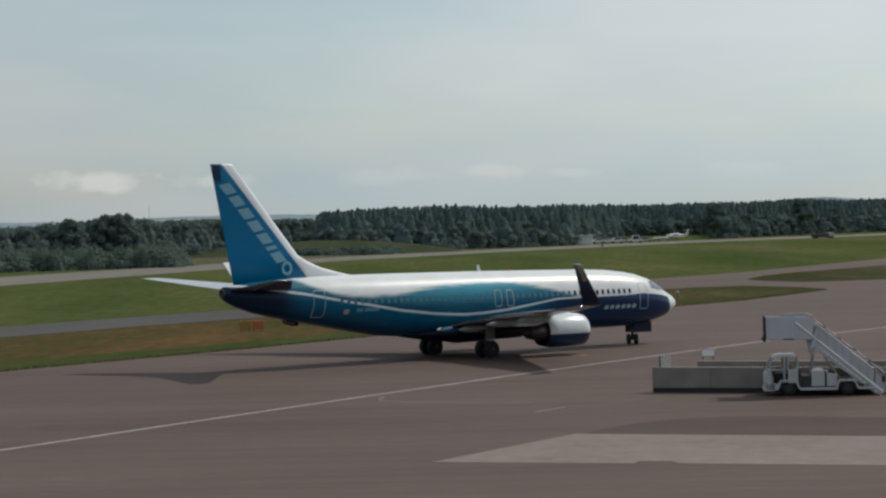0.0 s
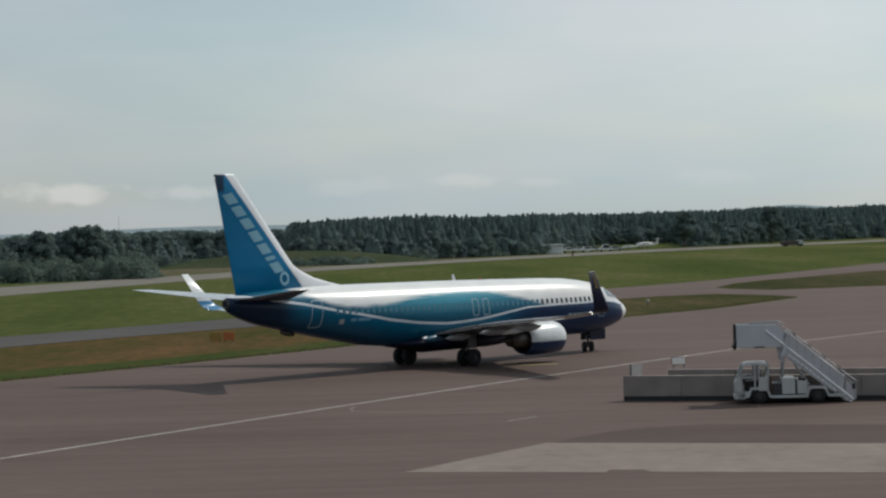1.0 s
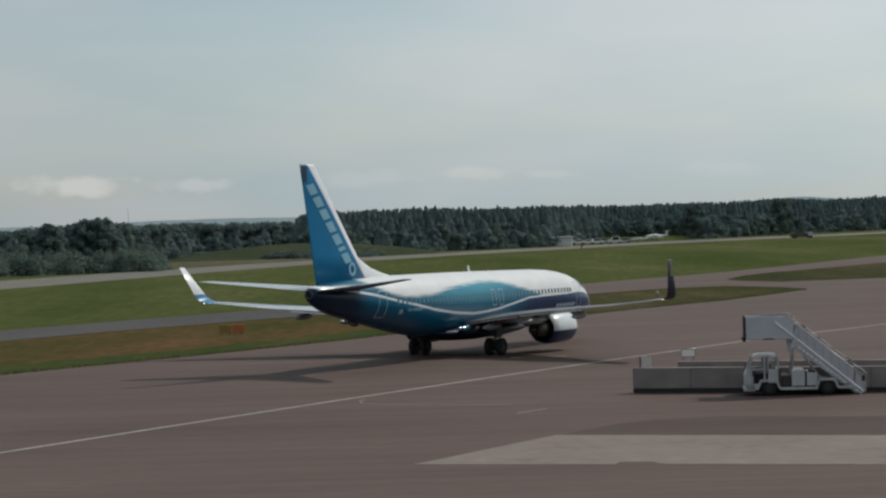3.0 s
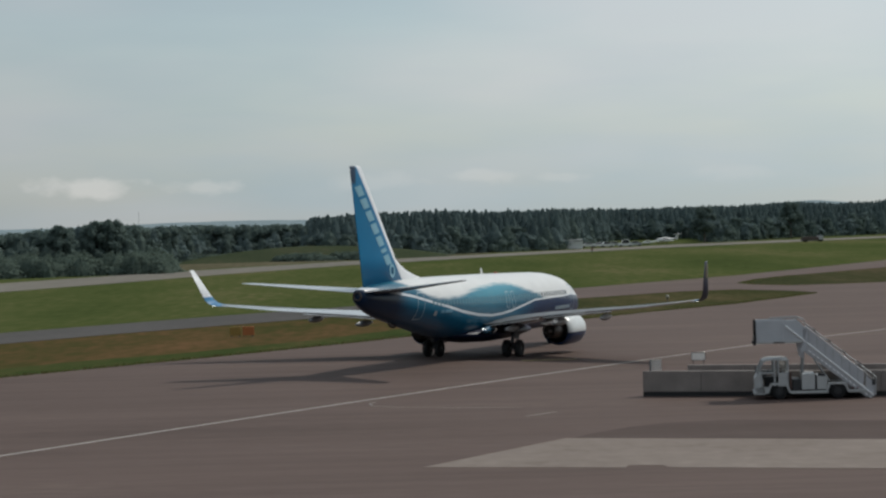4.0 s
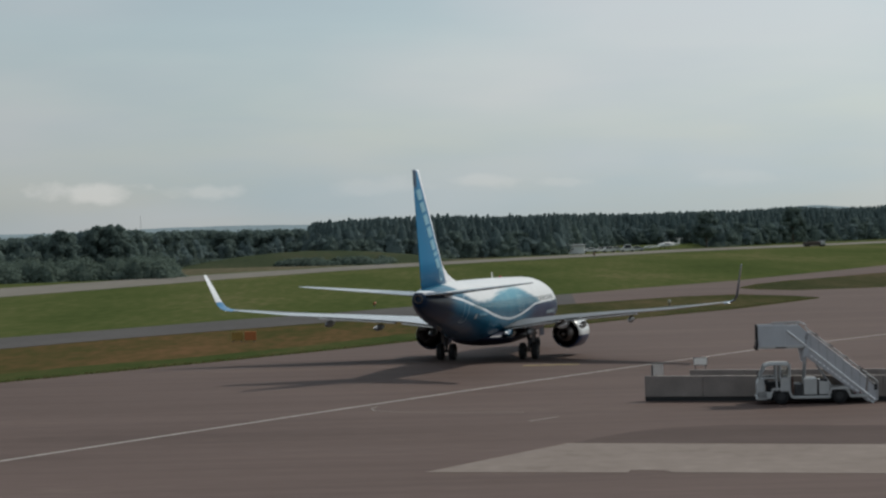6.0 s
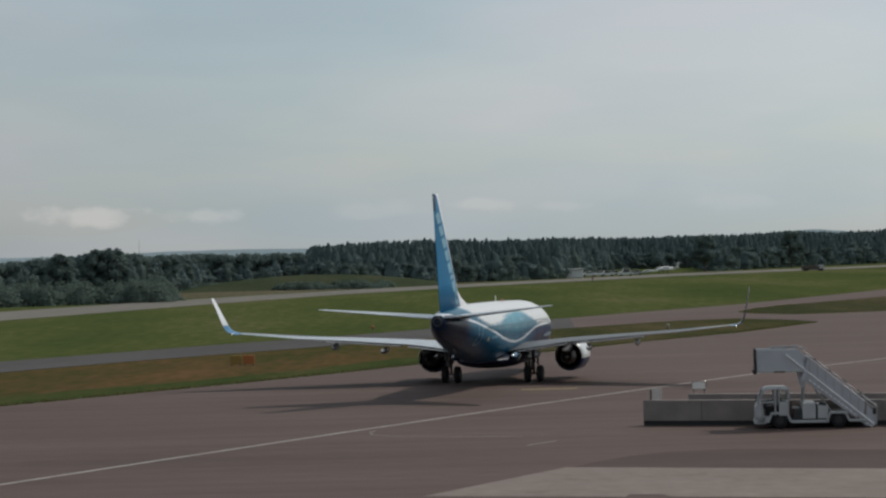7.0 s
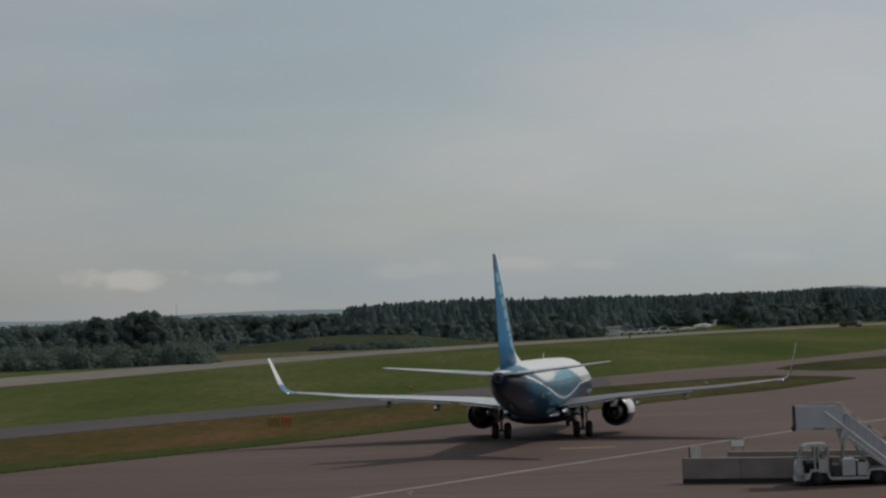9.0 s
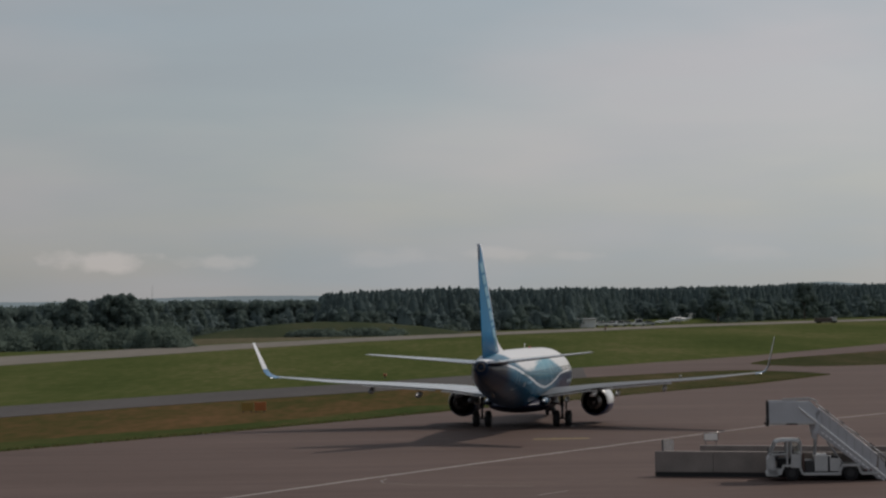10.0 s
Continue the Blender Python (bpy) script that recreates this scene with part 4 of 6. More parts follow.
    # aerials and beacon
    for s, z, h, side in ((17.6, 5.46, 0.42, 1), (21.0, 1.42, -0.3, 1)):
        bm = bmesh.new()
        loft(bm, [[(NOSE - s, 0.02, z), (NOSE - s - 0.32, 0, z), (NOSE - s, -0.02, z)], [(NOSE - s - 0.18, 0.01, z + h), (NOSE - s - 0.36, 0, z + h), (NOSE - s - 0.18, -0.01, z + h)]])
        part("aerial", bm, M_WHITE, plane, "white blade aerial")
    bm = bmesh.new()
    lathe(bm, ((0, 0.1), (0.05, 0.09), (0.1, 0.05), (0.12, 0.01)), (0, 0, 0), "x", 12, True)
    bmesh.ops.transform(bm, matrix=pose(NOSE - 15.2, 0, 5.43, 0, -90), verts=bm.verts[:])
    part("beacon", bm, M_RED, plane, "red anti-collision beacon")
    return plane


airliner = build_airliner()

# ---- passenger stairs truck ----
M_TRUCK = mat("dusty_white_paint", (0.44, 0.44, 0.435), 0.5, vary=0.15, scale=1.5)
M_PANEL = mat("pale_grey_panel", (0.46, 0.475, 0.5), 0.5, vary=0.1, scale=1.2)
M_RAIL = mat("galvanised_steel", (0.3, 0.305, 0.31), 0.45, 0.5, vary=0.15)
M_STAIR = mat("grey_stair_panel", (0.43, 0.43, 0.45), 0.5, vary=0.12, scale=1.2)
M_PILLAR = mat("grey_cab_frame", (0.36, 0.36, 0.36), 0.5)
M_BRIGHT = mat("bright_rail", (0.85, 0.85, 0.85), 0.4, 0.1, vary=0.1)
M_DARK = mat("dark_chassis", (0.03, 0.03, 0.032), 0.6, vary=0.2)
M_SEAT = mat("black_vinyl", (0.02, 0.02, 0.022), 0.6)
M_LAMPRED = mat("red_lamp_lens", (0.1, 0.012, 0.01), 0.3)


def clear_glass():
    m = bpy.data.materials.new("clear_glass")
    m.use_nodes = True
    nt = m.node_tree
    nt.nodes.clear()
    out, mx, tr, gl = (nt.nodes.new(k) for k in ("ShaderNodeOutputMaterial", "ShaderNodeMixShader", "ShaderNodeBsdfTransparent", "ShaderNodeBsdfGlossy"))
    tr.inputs[0].default_value = (0.92, 0.95, 0.95, 1)
    gl.inputs["Roughness"].default_value = 0.05
    mx.inputs[0].default_value = 0.07
    nt.links.new(tr.outputs[0], mx.inputs[1])
    nt.links.new(gl.outputs[0], mx.inputs[2])
    nt.links.new(mx.outputs[0], out.inputs[0])
    return m


def frosted():
    """Thin milky sheet that lets half of the light through."""
    m = bpy.data.materials.new("frosted_sheet")
    m.use_nodes = True
    nt = m.node_tree
    nt.nodes.clear()
    out, mx, tr, df = (nt.nodes.new(k) for k in ("ShaderNodeOutputMaterial", "ShaderNodeMixShader", "ShaderNodeBsdfTransparent", "ShaderNodeBsdfTranslucent"))
    df.inputs["Color"].default_value = (0.24, 0.25, 0.26, 1)
    mx.inputs[0].default_value = 0.5
    nt.links.new(tr.outputs[0], mx.inputs[1])
    nt.links.new(df.outputs[0], mx.inputs[2])
    nt.links.new(mx.outputs[0], out.inputs[0])
    return m


M_CLEAR = clear_glass()


def build_stairs_truck():
    """x runs from the front bumper to the foot of the stairs, y away from the near side, z up."""
    t = thing("stairs_truck", "white self-propelled passenger stairs truck parked on the apron", "stairs truck", pose(15.44, 116.25, 0, 0, 0, -5.5) @ Matrix.Diagonal((0.987, 1, 1.03, 1)))
    W = 1.9
    # chassis
    bm = bmesh.new()
    box(bm, 0.35, 5.3, 0.25, W - 0.25, 0.32, 0.5, 0.02)
    box(bm, 2.0, 5.2, 0.1, W - 0.1, 0.36, 0.44, 0.02)
    part("chassis", bm, M_DARK, t, "dark steel chassis")
    # cab
    cab = thing("cab", "", "")
    cab.parent = t
    bm = bmesh.new()
    prof = [(0.0, 0.3), (0.0, 1.0), (0.12, 1.22), (0.3, 1.25), (0.3, 1.1), (0.36, 0.6), (0.72, 0.6), (0.68, 0.3)]
    loft(bm, [[(x, 0.02, z) for x, z in prof], [(x, W - 0.02, z) for x, z in prof]])
    box(bm, 0.0, 0.5, 0.02, 0.1, 0.24, 0.62, 0.02)
    part("nose_panel", bm, M_TRUCK, cab, "white front panel")
    bm = bmesh.new()
    box(bm, 1.15, 1.66, 0.0, 0.07, 0.62, 1.28, 0.02)
    box(bm, 1.15, 1.66, W - 0.07, W, 0.62, 1.28, 0.02)
    box(bm, 1.58, 1.66, 0.0, W, 0.5, 1.25, 0.02)
    part("cab_side", bm, M_TRUCK, cab, "white lower cab panel")
    bm = bmesh.new()
    top = [(0.38, 1.8), (0.43, 1.88), (0.54, 1.94), (0.75, 1.965), (1.4, 1.965), (1.55, 1.94), (1.63, 1.86), (1.65, 1.76)]
    low = [(x + (0.03 if x < 1 else -0.03), z - 0.055) for x, z in top[::-1]]
    loft(bm, [[(x, y, z - dz) for x, z in top + low] for y, dz in ((0.0, 0.05), (0.06, 0.01), (0.2, 0.0), (W - 0.2, 0.0), (W - 0.06, 0.01), (W, 0.05))])
    part("cab_roof", bm, M_TRUCK, cab, "white cab roof")
    for y in (0.04, W - 0.04):
        for a, b in (((0.12, y, 1.2), (0.42, y, 1.86)), ((0.98, y, 0.65), (0.95, y, 1.92)), ((1.16, y, 1.25), (1.16, y, 1.92)), ((1.62, y, 1.2), (1.63, y, 1.92)), ((0.36, y, 0.62), (0.3, y, 1.25)), ((0.3, y, 1.25), (0.96, y, 1.27))):
            bm = bmesh.new()
            rod(bm, a, b, 0.05)
            part("cab_pillar", bm, M_PILLAR, cab)
    bm = bmesh.new()
    loft(bm, [[(0.14, y, 1.22), (0.42, y, 1.84), (0.43, y, 1.84), (0.15, y, 1.22)] for y in (0.08, W - 0.08)])
    part("windscreen", bm, M_CLEAR, cab, "clear windscreen")
    for y in (0.05, W - 0.06):
        bm = bmesh.new()
        box(bm, 1.19, 1.6, y, y + 0.01, 1.3, 1.88)
        part("side_window", bm, M_CLEAR, cab, "cab side window")
    bm = bmesh.new()
    box(bm, 1.62, 1.63, 0.1, W - 0.1, 1.3, 1.88)
    part("rear_window", bm, M_CLEAR, cab, "cab rear window")
    bm = bmesh.new()
    box(bm, 0.3, 1.58, 0.12, W - 0.12, 0.5, 0.62, 0.02)
    box(bm, 0.5, 1.15, 0.7, 1.25, 0.6, 1.05, 0.06)
    part("engine_cover", bm, M_SEAT, cab, "black engine cover and cab floor")
    bm = bmesh.new()
    box(bm, 0.85, 1.3, 1.2, 1.65, 0.62, 0.85, 0.04)
    box(bm, 1.18, 1.32, 1.2, 1.65, 0.8, 1.5, 0.04)
    part("passenger_seat", bm, M_SEAT, cab, "black passenger seat")
    bm = bmesh.new()
    box(bm, 0.85, 1.3, 0.35, 0.85, 0.62, 0.85, 0.04)
    box(bm, 1.18, 1.32, 0.35, 0.85, 0.8, 1.5, 0.04)
    part("driver_seat", bm, M_SEAT, cab, "black driver seat")
    bm = bmesh.new()
    box(bm, 0.3, 0.48, 0.1, W - 0.1, 0.95, 1.22, 0.04)
    part("dashboard", bm, M_SEAT, cab, "black dashboard")
    bm = bmesh.new()
    rod(bm, (0.45, 0.6, 1.1), (0.62, 0.6, 1.22), 0.02)
    for i in range(16):
        a, b = 2 * math.pi * i / 16, 2 * math.pi * (i + 1) / 16
        rod(bm, (0.6 + 0.1 * math.cos(a), 0.6 + 0.19 * math.sin(a), 1.22 + 0.16 * math.cos(a)), (0.6 + 0.1 * math.cos(b), 0.6 + 0.19 * math.sin(b), 1.22 + 0.16 * math.cos(b)), 0.014, n=6)
    part("steering_wheel", bm, M_SEAT, cab, "black steering wheel")
    bm = bmesh.new()
    rod(bm, (0.1, 0.0, 1.25), (0.02, -0.12, 1.45), 0.012)
    box(bm, 0.0, 0.05, -0.2, -0.04, 1.35, 1.65, 0.015)
    part("wing_mirror", bm, M_DARK, cab, "black wing mirror")
    for y in (0.3, W - 0.3):
        bm = bmesh.new()
        lathe(bm, ((-0.02, 0.02), (-0.02, 0.08), (0.03, 0.09)), (0, y, 0.68), "x", 14, True)
        part("headlight", bm, M_CLEAR, cab, "round headlight")
    bm = bmesh.new()
    box(bm, -0.06, 0.1, -0.02, W + 0.02, 0.24, 0.4, 0.03)
    part("front_bumper", bm, M_TRUCK, t, "white front bumper")
    # wheels with arches
    for x in (1.2, 4.07):
        for y, s in ((0.14, -1), (W - 0.14, 1)):
            wh = thing("wheel", "", "")
            wh.parent, wh.location = t, (x, y, 0.38)
            bm = bmesh.new()
            lathe(bm, ((-0.11, 0.2), (-0.11, 0.33), (-0.07, 0.375), (0.07, 0.375), (0.11, 0.33), (0.11, 0.2)), (0, 0, 0), "y", 22)
            part("tyre", bm, M_BLACK, wh, smooth=True)
            bm = bmesh.new()
            lathe(bm, ((-0.07, 0.02), (-0.07, 0.1), (-0.05, 0.2), (0.05, 0.2), (0.07, 0.1), (0.07, 0.02)), (0, 0, 0), "y", 16, True)
            part("rim", bm, M_DARK, wh)
            bm = bmesh.new()
            pts = [(-0.62, 0.32), (-0.45, 0.78), (0.4, 0.78), (0.58, 0.32)]
            inn = [(-0.53, 0.32), (-0.38, 0.69), (0.33, 0.69), (0.48, 0.32)]
            ya, yb = (y - 0.16, y + 0.14) if s < 0 else (y - 0.14, y + 0.16)
            for i in range(3):
                loft(bm, [[(x + pts[i][0], yy, pts[i][1]), (x + pts[i + 1][0], yy, pts[i + 1][1]), (x + inn[i + 1][0], yy, inn[i + 1][1]), (x + inn[i][0], yy, inn[i][1])] for yy in (ya, yb)])
            part("wheel_arch", bm, M_TRUCK, t, "white angular wheel arch")
    # boxes on the bed
    for name, x0, x1, z0, z1, m, lab in (("battery_box", 2.3, 2.95, 0.45, 1.2, M_TRUCK, "white equipment box"), ("tank_box", 3.05, 3.55, 0.45, 1.1, M_TRUCK, "white lower equipment box"), ("bed_step", 1.85, 2.25, 0.4, 0.95, M_DARK, "dark hydraulic unit"), ("sill", 1.75, 3.6, 0.26, 0.4, M_TRUCK, "white side sill"), ("rear_sill", 4.6, 5.5, 0.28, 0.42, M_TRUCK, "white rear sill")):
        bm = bmesh.new()
        box(bm, x0, x1, 0.06, W - 0.06, z0, z1, 0.025)
        part(name, bm, m, t, lab)
    bm = bmesh.new()
    box(bm, 2.95, 3.05, 0.2, 0.6, 0.5, 1.15, 0.01)
    rod(bm, (3.1, 0.1, 1.16), (3.45, 0.1, 1.12), 0.07)
    part("hydraulic_pump", bm, M_DARK, t, "dark hydraulic pump")
    for x in (4.75, 5.0):
        bm = bmesh.new()
        box(bm, x, x + 0.1, 0.03, 0.1, 0.47, 0.54, 0.015)
        part("rear_lamp", bm, M_LAMPRED, t, "red rear lamp")
    # lift columns
    for y in (0.5, W - 0.5):
        bm = bmesh.new()
        rod(bm, (2.3, y, 0.5), (2.45, y, 2.45), 0.06)
        part("lift_column", bm, M_RAIL, t, "steel lift column")
        bm = bmesh.new()
        rod(bm, (3.9, y, 0.5), (3.0, y, 1.8), 0.05)
        part("lift_strut", bm, M_RAIL, t, "diagonal steel strut")
    # stairs
    fx, fz, tx, tz = 5.82, 0.1, 2.5, 2.72
    Y0, Y1 = 0.2, 1.7
    for y in (Y0, Y1):
        bm = bmesh.new()
        loft(bm, [[(2.38, yy, 2.82), (5.88, yy, 0.06), (5.42, yy, 0.06), (2.32, yy, 2.34)] for yy in (y - 0.05, y + 0.03)])
        bmesh.ops.bevel(bm, geom=bm.edges[:], offset=0.012, segments=1, affect="EDGES")
        part("stringer", bm, M_STAIR, t, "white stair stringer")
        bm = bmesh.new()
        loft(bm, [[(2.42, yy, 2.82), (5.3, yy, 0.56), (5.38, yy, 1.12), (5.3, yy, 1.25), (2.62, yy, 3.36), (2.42, yy, 3.3)] for yy in (y - 0.02, y + 0.01)])
        part("side_panel", bm, M_STAIR, t, "pale grey stair side panel")
        bm = bmesh.new()
        rod(bm, (1.55, y - 0.06, 3.5), (5.8, y - 0.07, 0.14), 0.045)
        part("edge_strip", bm, M_BRIGHT, t, "bright metal edge strip")
        bm = bmesh.new()
        rod(bm, (2.5, y, 3.6), (5.95, y, 1.0), 0.028)
        rod(bm, (5.95, y, 1.0), (5.92, y, 0.12), 0.028)
        rod(bm, (2.6, y, 3.3), (5.94, y, 0.78), 0.018)
        part("handrail", bm, M_RAIL, t, "steel handrail")
        for i in range(16):
            bm = bmesh.new()
            xa, xb = 2.66 + 0.195 * i, 2.66 + 0.195 * i + 0.13
            rod(bm, (xa, y - 0.075, 2.42 - (xa - 2.5) * 0.755), (xb, y - 0.075, 2.42 - (xb - 2.5) * 0.755), 0.028, n=6)
            part("edge_plate", bm, M_BRIGHT, t, "bright worn edge plate")
        for i in range(9):
            k = i / 8
            x = 2.7 + (5.85 - 2.7) * k
            top = 3.6 - (x - 2.5) * 0.754
            bm = bmesh.new()
            rod(bm, (x, y - 0.01, max(0.12, top - 1.0)), (x, y - 0.01, top), 0.02)
            part("baluster", bm, M_RAIL, t)
        bm = bmesh.new()
        loft(bm, [[(5.4, yy, 0.45), (5.82, yy, 0.1), (5.9, yy, 0.14), (5.92, yy, 0.66), (5.44, yy, 1.08)] for yy in (y - 0.015, y + 0.015)])
        part("foot_panel", bm, M_STAIR, t, "white panel at the foot of the stairs")
    bm = bmesh.new()
    loft(bm, [[(2.52, yy, 2.98), (2.68, yy, 2.74), (2.5, yy, 2.34), (2.3, yy, 2.2), (2.28, yy, 2.36), (2.42, yy, 2.6)] for yy in (0.1, 0.16)])
    part("hinge_cover", bm, M_PANEL, t, "curved grey hinge cover")
    for y in (Y0, Y1):
        bm = bmesh.new()
        rod(bm, (2.62, y - 0.03, 3.4), (5.36, y - 0.03, 1.24), 0.02)
        part("panel_trim", bm, M_BRIGHT, t, "bright panel trim")
        for k in (0.12, 0.34, 0.56, 0.78):
            bm = bmesh.new()
            x, z = 2.6 + 3.3 * k, 3.62 - 2.46 * k
            box(bm, x - 0.05, x + 0.05, y - 0.05, y, z - 0.1, z - 0.02, 0.01)
            part("step_light", bm, M_DARK, t, "small dark step light")
        bm = bmesh.new()
        box(bm, 5.74, 5.9, y - 0.06, y - 0.01, 0.62, 0.9, 0.015)
        part("reflector", bm, M_DARK, t, "dark reflector plate")
    bm = bmesh.new()
    box(bm, 1.72, 1.8, 0.12, 0.5, 0.45, 1.3, 0.02)
    part("exhaust_stack", bm, mat("rusty_brown", (0.1, 0.05, 0.04), 0.7), t, "brown exhaust stack behind the cab")
    n = 15
    tread = None
    for i in range(n):
        k = (i + 0.5) / n
        x, z = fx + (tx - fx) * k, fz + (tz - fz) * k
        if tread is None:
            bm = bmesh.new()
            box(bm, -0.13, 0.13, Y0 + 0.05, Y1 - 0.05, -0.02, 0.02, 0.006)
            tread = part("tread", bm, M_RAIL, t)
            tread.location = (x, 0, z)
        else:
            o = new("tread", tread.data)
            o.parent, o.location = t, (x, 0, z)
    # platform
    bm = bmesh.new()
    box(bm, 0.1, tx, Y0 - 0.05, Y1 + 0.05, 2.66, 2.78, 0.02)
    part("platform", bm, M_TRUCK, t, "white boarding platform")
    for y in (Y0, Y1):
        bm = bmesh.new()
        box(bm, 0.14, 1.45, y - 0.02, y + 0.02, 2.7, 3.76, 0.01)
        part("platform_panel", bm, M_PANEL, t, "pale grey platform side panel")
        bm = bmesh.new()
        loft(bm, [[(1.46, yy, 2.7), (2.4, yy, 2.7), (2.62, yy, 3.3), (2.2, yy, 3.72), (1.46, yy, 3.72)] for yy in (y - 0.02, y + 0.02)])
        part("platform_panel", bm, M_PANEL, t, "pale grey platform side panel")
        bm = bmesh.new()
        rod(bm, (0.85, y, 3.82), (2.2, y, 3.86), 0.026)
        rod(bm, (2.2, y, 3.86), (2.52, y, 3.74), 0.026)
        for x in (0.9, 1.5, 2.1):
            rod(bm, (x, y, 3.6), (x, y, 3.84), 0.02)
        part("platform_rail", bm, M_RAIL, t, "steel platform rail")
    bm = bmesh.new()
    box(bm, 0.0, 0.12, Y0 - 0.1, Y1 + 0.1, 2.7, 3.0, 0.03)
    part("dock_bumper", bm, M_BLACK, t, "black rubber docking bumper")
    for y in (Y0 - 0.03, Y1 + 0.03):
        bm = bmesh.new()
        box(bm, 0.02, 0.11, y - 0.05, y + 0.05, 2.66, 3.76, 0.02)
        box(bm, -0.06, 0.1, y - 0.06, y + 0.06, 2.6, 2.74, 0.03)
        part("edge_cushion", bm, M_BLACK, t, "black rubber edge cushion")
    bm = bmesh.new()
    box(bm, 0.95, 1.5, Y0 - 0.06, Y0 - 0.02, 2.67, 2.73)
    part("step_edge", bm, M_DARK, t, "dark platform edge")
    bm = bmesh.new()
    loft(bm, [[(2.1, y, 2.68), (2.5, y, 2.68), (2.45, y, 1.9), (2.25, y, 2.0)] for y in (0.4, 1.5)])
    part("lift_bracket", bm, M_STAIR, t, "grey lift bracket")
    return t


build_stairs_truck()

# ---- low walls, glass screen, board ----
M_WALL = mat("weathered_concrete", (0.225, 0.195, 0.178), 0.9, vary=0.25, scale=0.8, bump=0.3, fine=14)
M_PLINTH = mat("dark_plinth", (0.02, 0.02, 0.021), 0.8)


M_STRIPE = mat("striped_frame", (0.12, 0.09, 0.08), 0.6, vary=0.8, scale=9.0)


def low_wall(x, y, length, label, height=1.27):
    w = thing("low_wall", label, "wall", pose(x, y, 0, 0, 0, -17.3), group="low concrete walls")
    n = int(length / 3)
    for i in range(n):
        a, b = length * i / n, length * (i + 1) / n
        bm = bmesh.new()
        box(bm, a + 0.008, b - 0.008, 0, 0.35, 0.23, height, 0.015)
        part("panel", bm, M_WALL, w)
    bm = bmesh.new()
    box(bm, 0.02, length, 0.03, 0.32, 0.0, 0.25)
    part("plinth", bm, M_PLINTH, w, "dark recessed plinth")
    return w


def build_walls():
    low_wall(10.3, 120.5, 24.0, "long low concrete wall with a dark recessed base")
    low_wall(13.3, 127.3, 24.0, "low concrete wall standing behind another one", 1.1)
    g = thing("glass_screen", "small pale frosted screen on a post by the wall", "screen", pose(10.75, 120.95, 0, 0, 0, -17.3))
    bm = bmesh.new()
    rod(bm, (0, 0, 0), (0, 0, 1.8), 0.05)
    part("post", bm, M_GEAR, g, "grey post")
    bm = bmesh.new()
    box(bm, 0.0, 0.58, -0.01, 0.01, 1.2, 1.84)
    part("glass_pane", bm, frosted(), g, "pale frosted pane")
    s = thing("notice_board", "white board with a striped dark frame on two posts", "sign", pose(13.9, 130.6, -0.08, 0, 0, -8))
    bm = bmesh.new()
    box(bm, 0, 0.72, -0.02, 0.02, 1.24, 1.62, 0.008)
    part("board", bm, mat("board_white", (0.82, 0.79, 0.75), 0.5, vary=0.04), s, "white board")
    for x0, x1, z0, z1 in ((-0.03, 0.75, 1.21, 1.24), (-0.03, 0.75, 1.62, 1.65), (-0.03, 0.0, 1.24, 1.62), (0.72, 0.75, 1.24, 1.62)):
        bm = bmesh.new()
        box(bm, x0, x1, -0.025, 0.025, z0, z1)
        part("frame_bar", bm, M_STRIPE, s, "dark and pale striped frame bar")
    for x in (0.08, 0.64):
        bm = bmesh.new()
        rod(bm, (x, 0.03, 0), (x, 0.03, 1.3), 0.025)
        part("post", bm, M_GEAR, s)
    bm = bmesh.new()
    bmesh.ops.create_icosphere(bm, subdivisions=2, radius=0.018, matrix=Matrix.Translation((0.72, 0, 1.67)))
    part("lamp", bm, glow("warning_lamp", (1.0, 0.9, 0.8), 2.5), s, "small white warning lamp")
    # orange taxiway sign in the grass
    sg = thing("taxiway_sign", "yellow and orange taxiway sign in the grass", "sign", pose(-16.1, 195.2, -0.02, 0, 0, 4))
    for x0, c, nm in ((-1.0, (0.26, 0.16, 0.03), "yellow_face"), (0.06, (0.38, 0.12, 0.03), "orange_face")):
        bm = bmesh.new()
        box(bm, x0, x0 + 0.95, -0.1, 0.1, 0.15, 0.85, 0.02)
        part(nm, bm, mat(nm, c, 0.5), sg)
    for x in (-0.85, -0.2, 0.2, 0.85):
        bm = bmesh.new()
        rod(bm, (x, 0, 0), (x, 0, 0.2), 0.04)
        part("leg", bm, M_GEAR, sg)


build_walls()

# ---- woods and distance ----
# leaf colours are lifted pale and bluish to stand in for distance haze
M_LEAF = leaf_mat("hazed_pine_foliage", (0.138, 0.182, 0.178))
M_LEAF2 = leaf_mat("hazed_broadleaf_foliage", (0.12, 0.158, 0.142))
M_LEAF3 = leaf_mat("hazed_bush_foliage", (0.115, 0.15, 0.125))
M_BARK = mat("bark", (0.09, 0.07, 0.055), 0.9, vary=0.3)


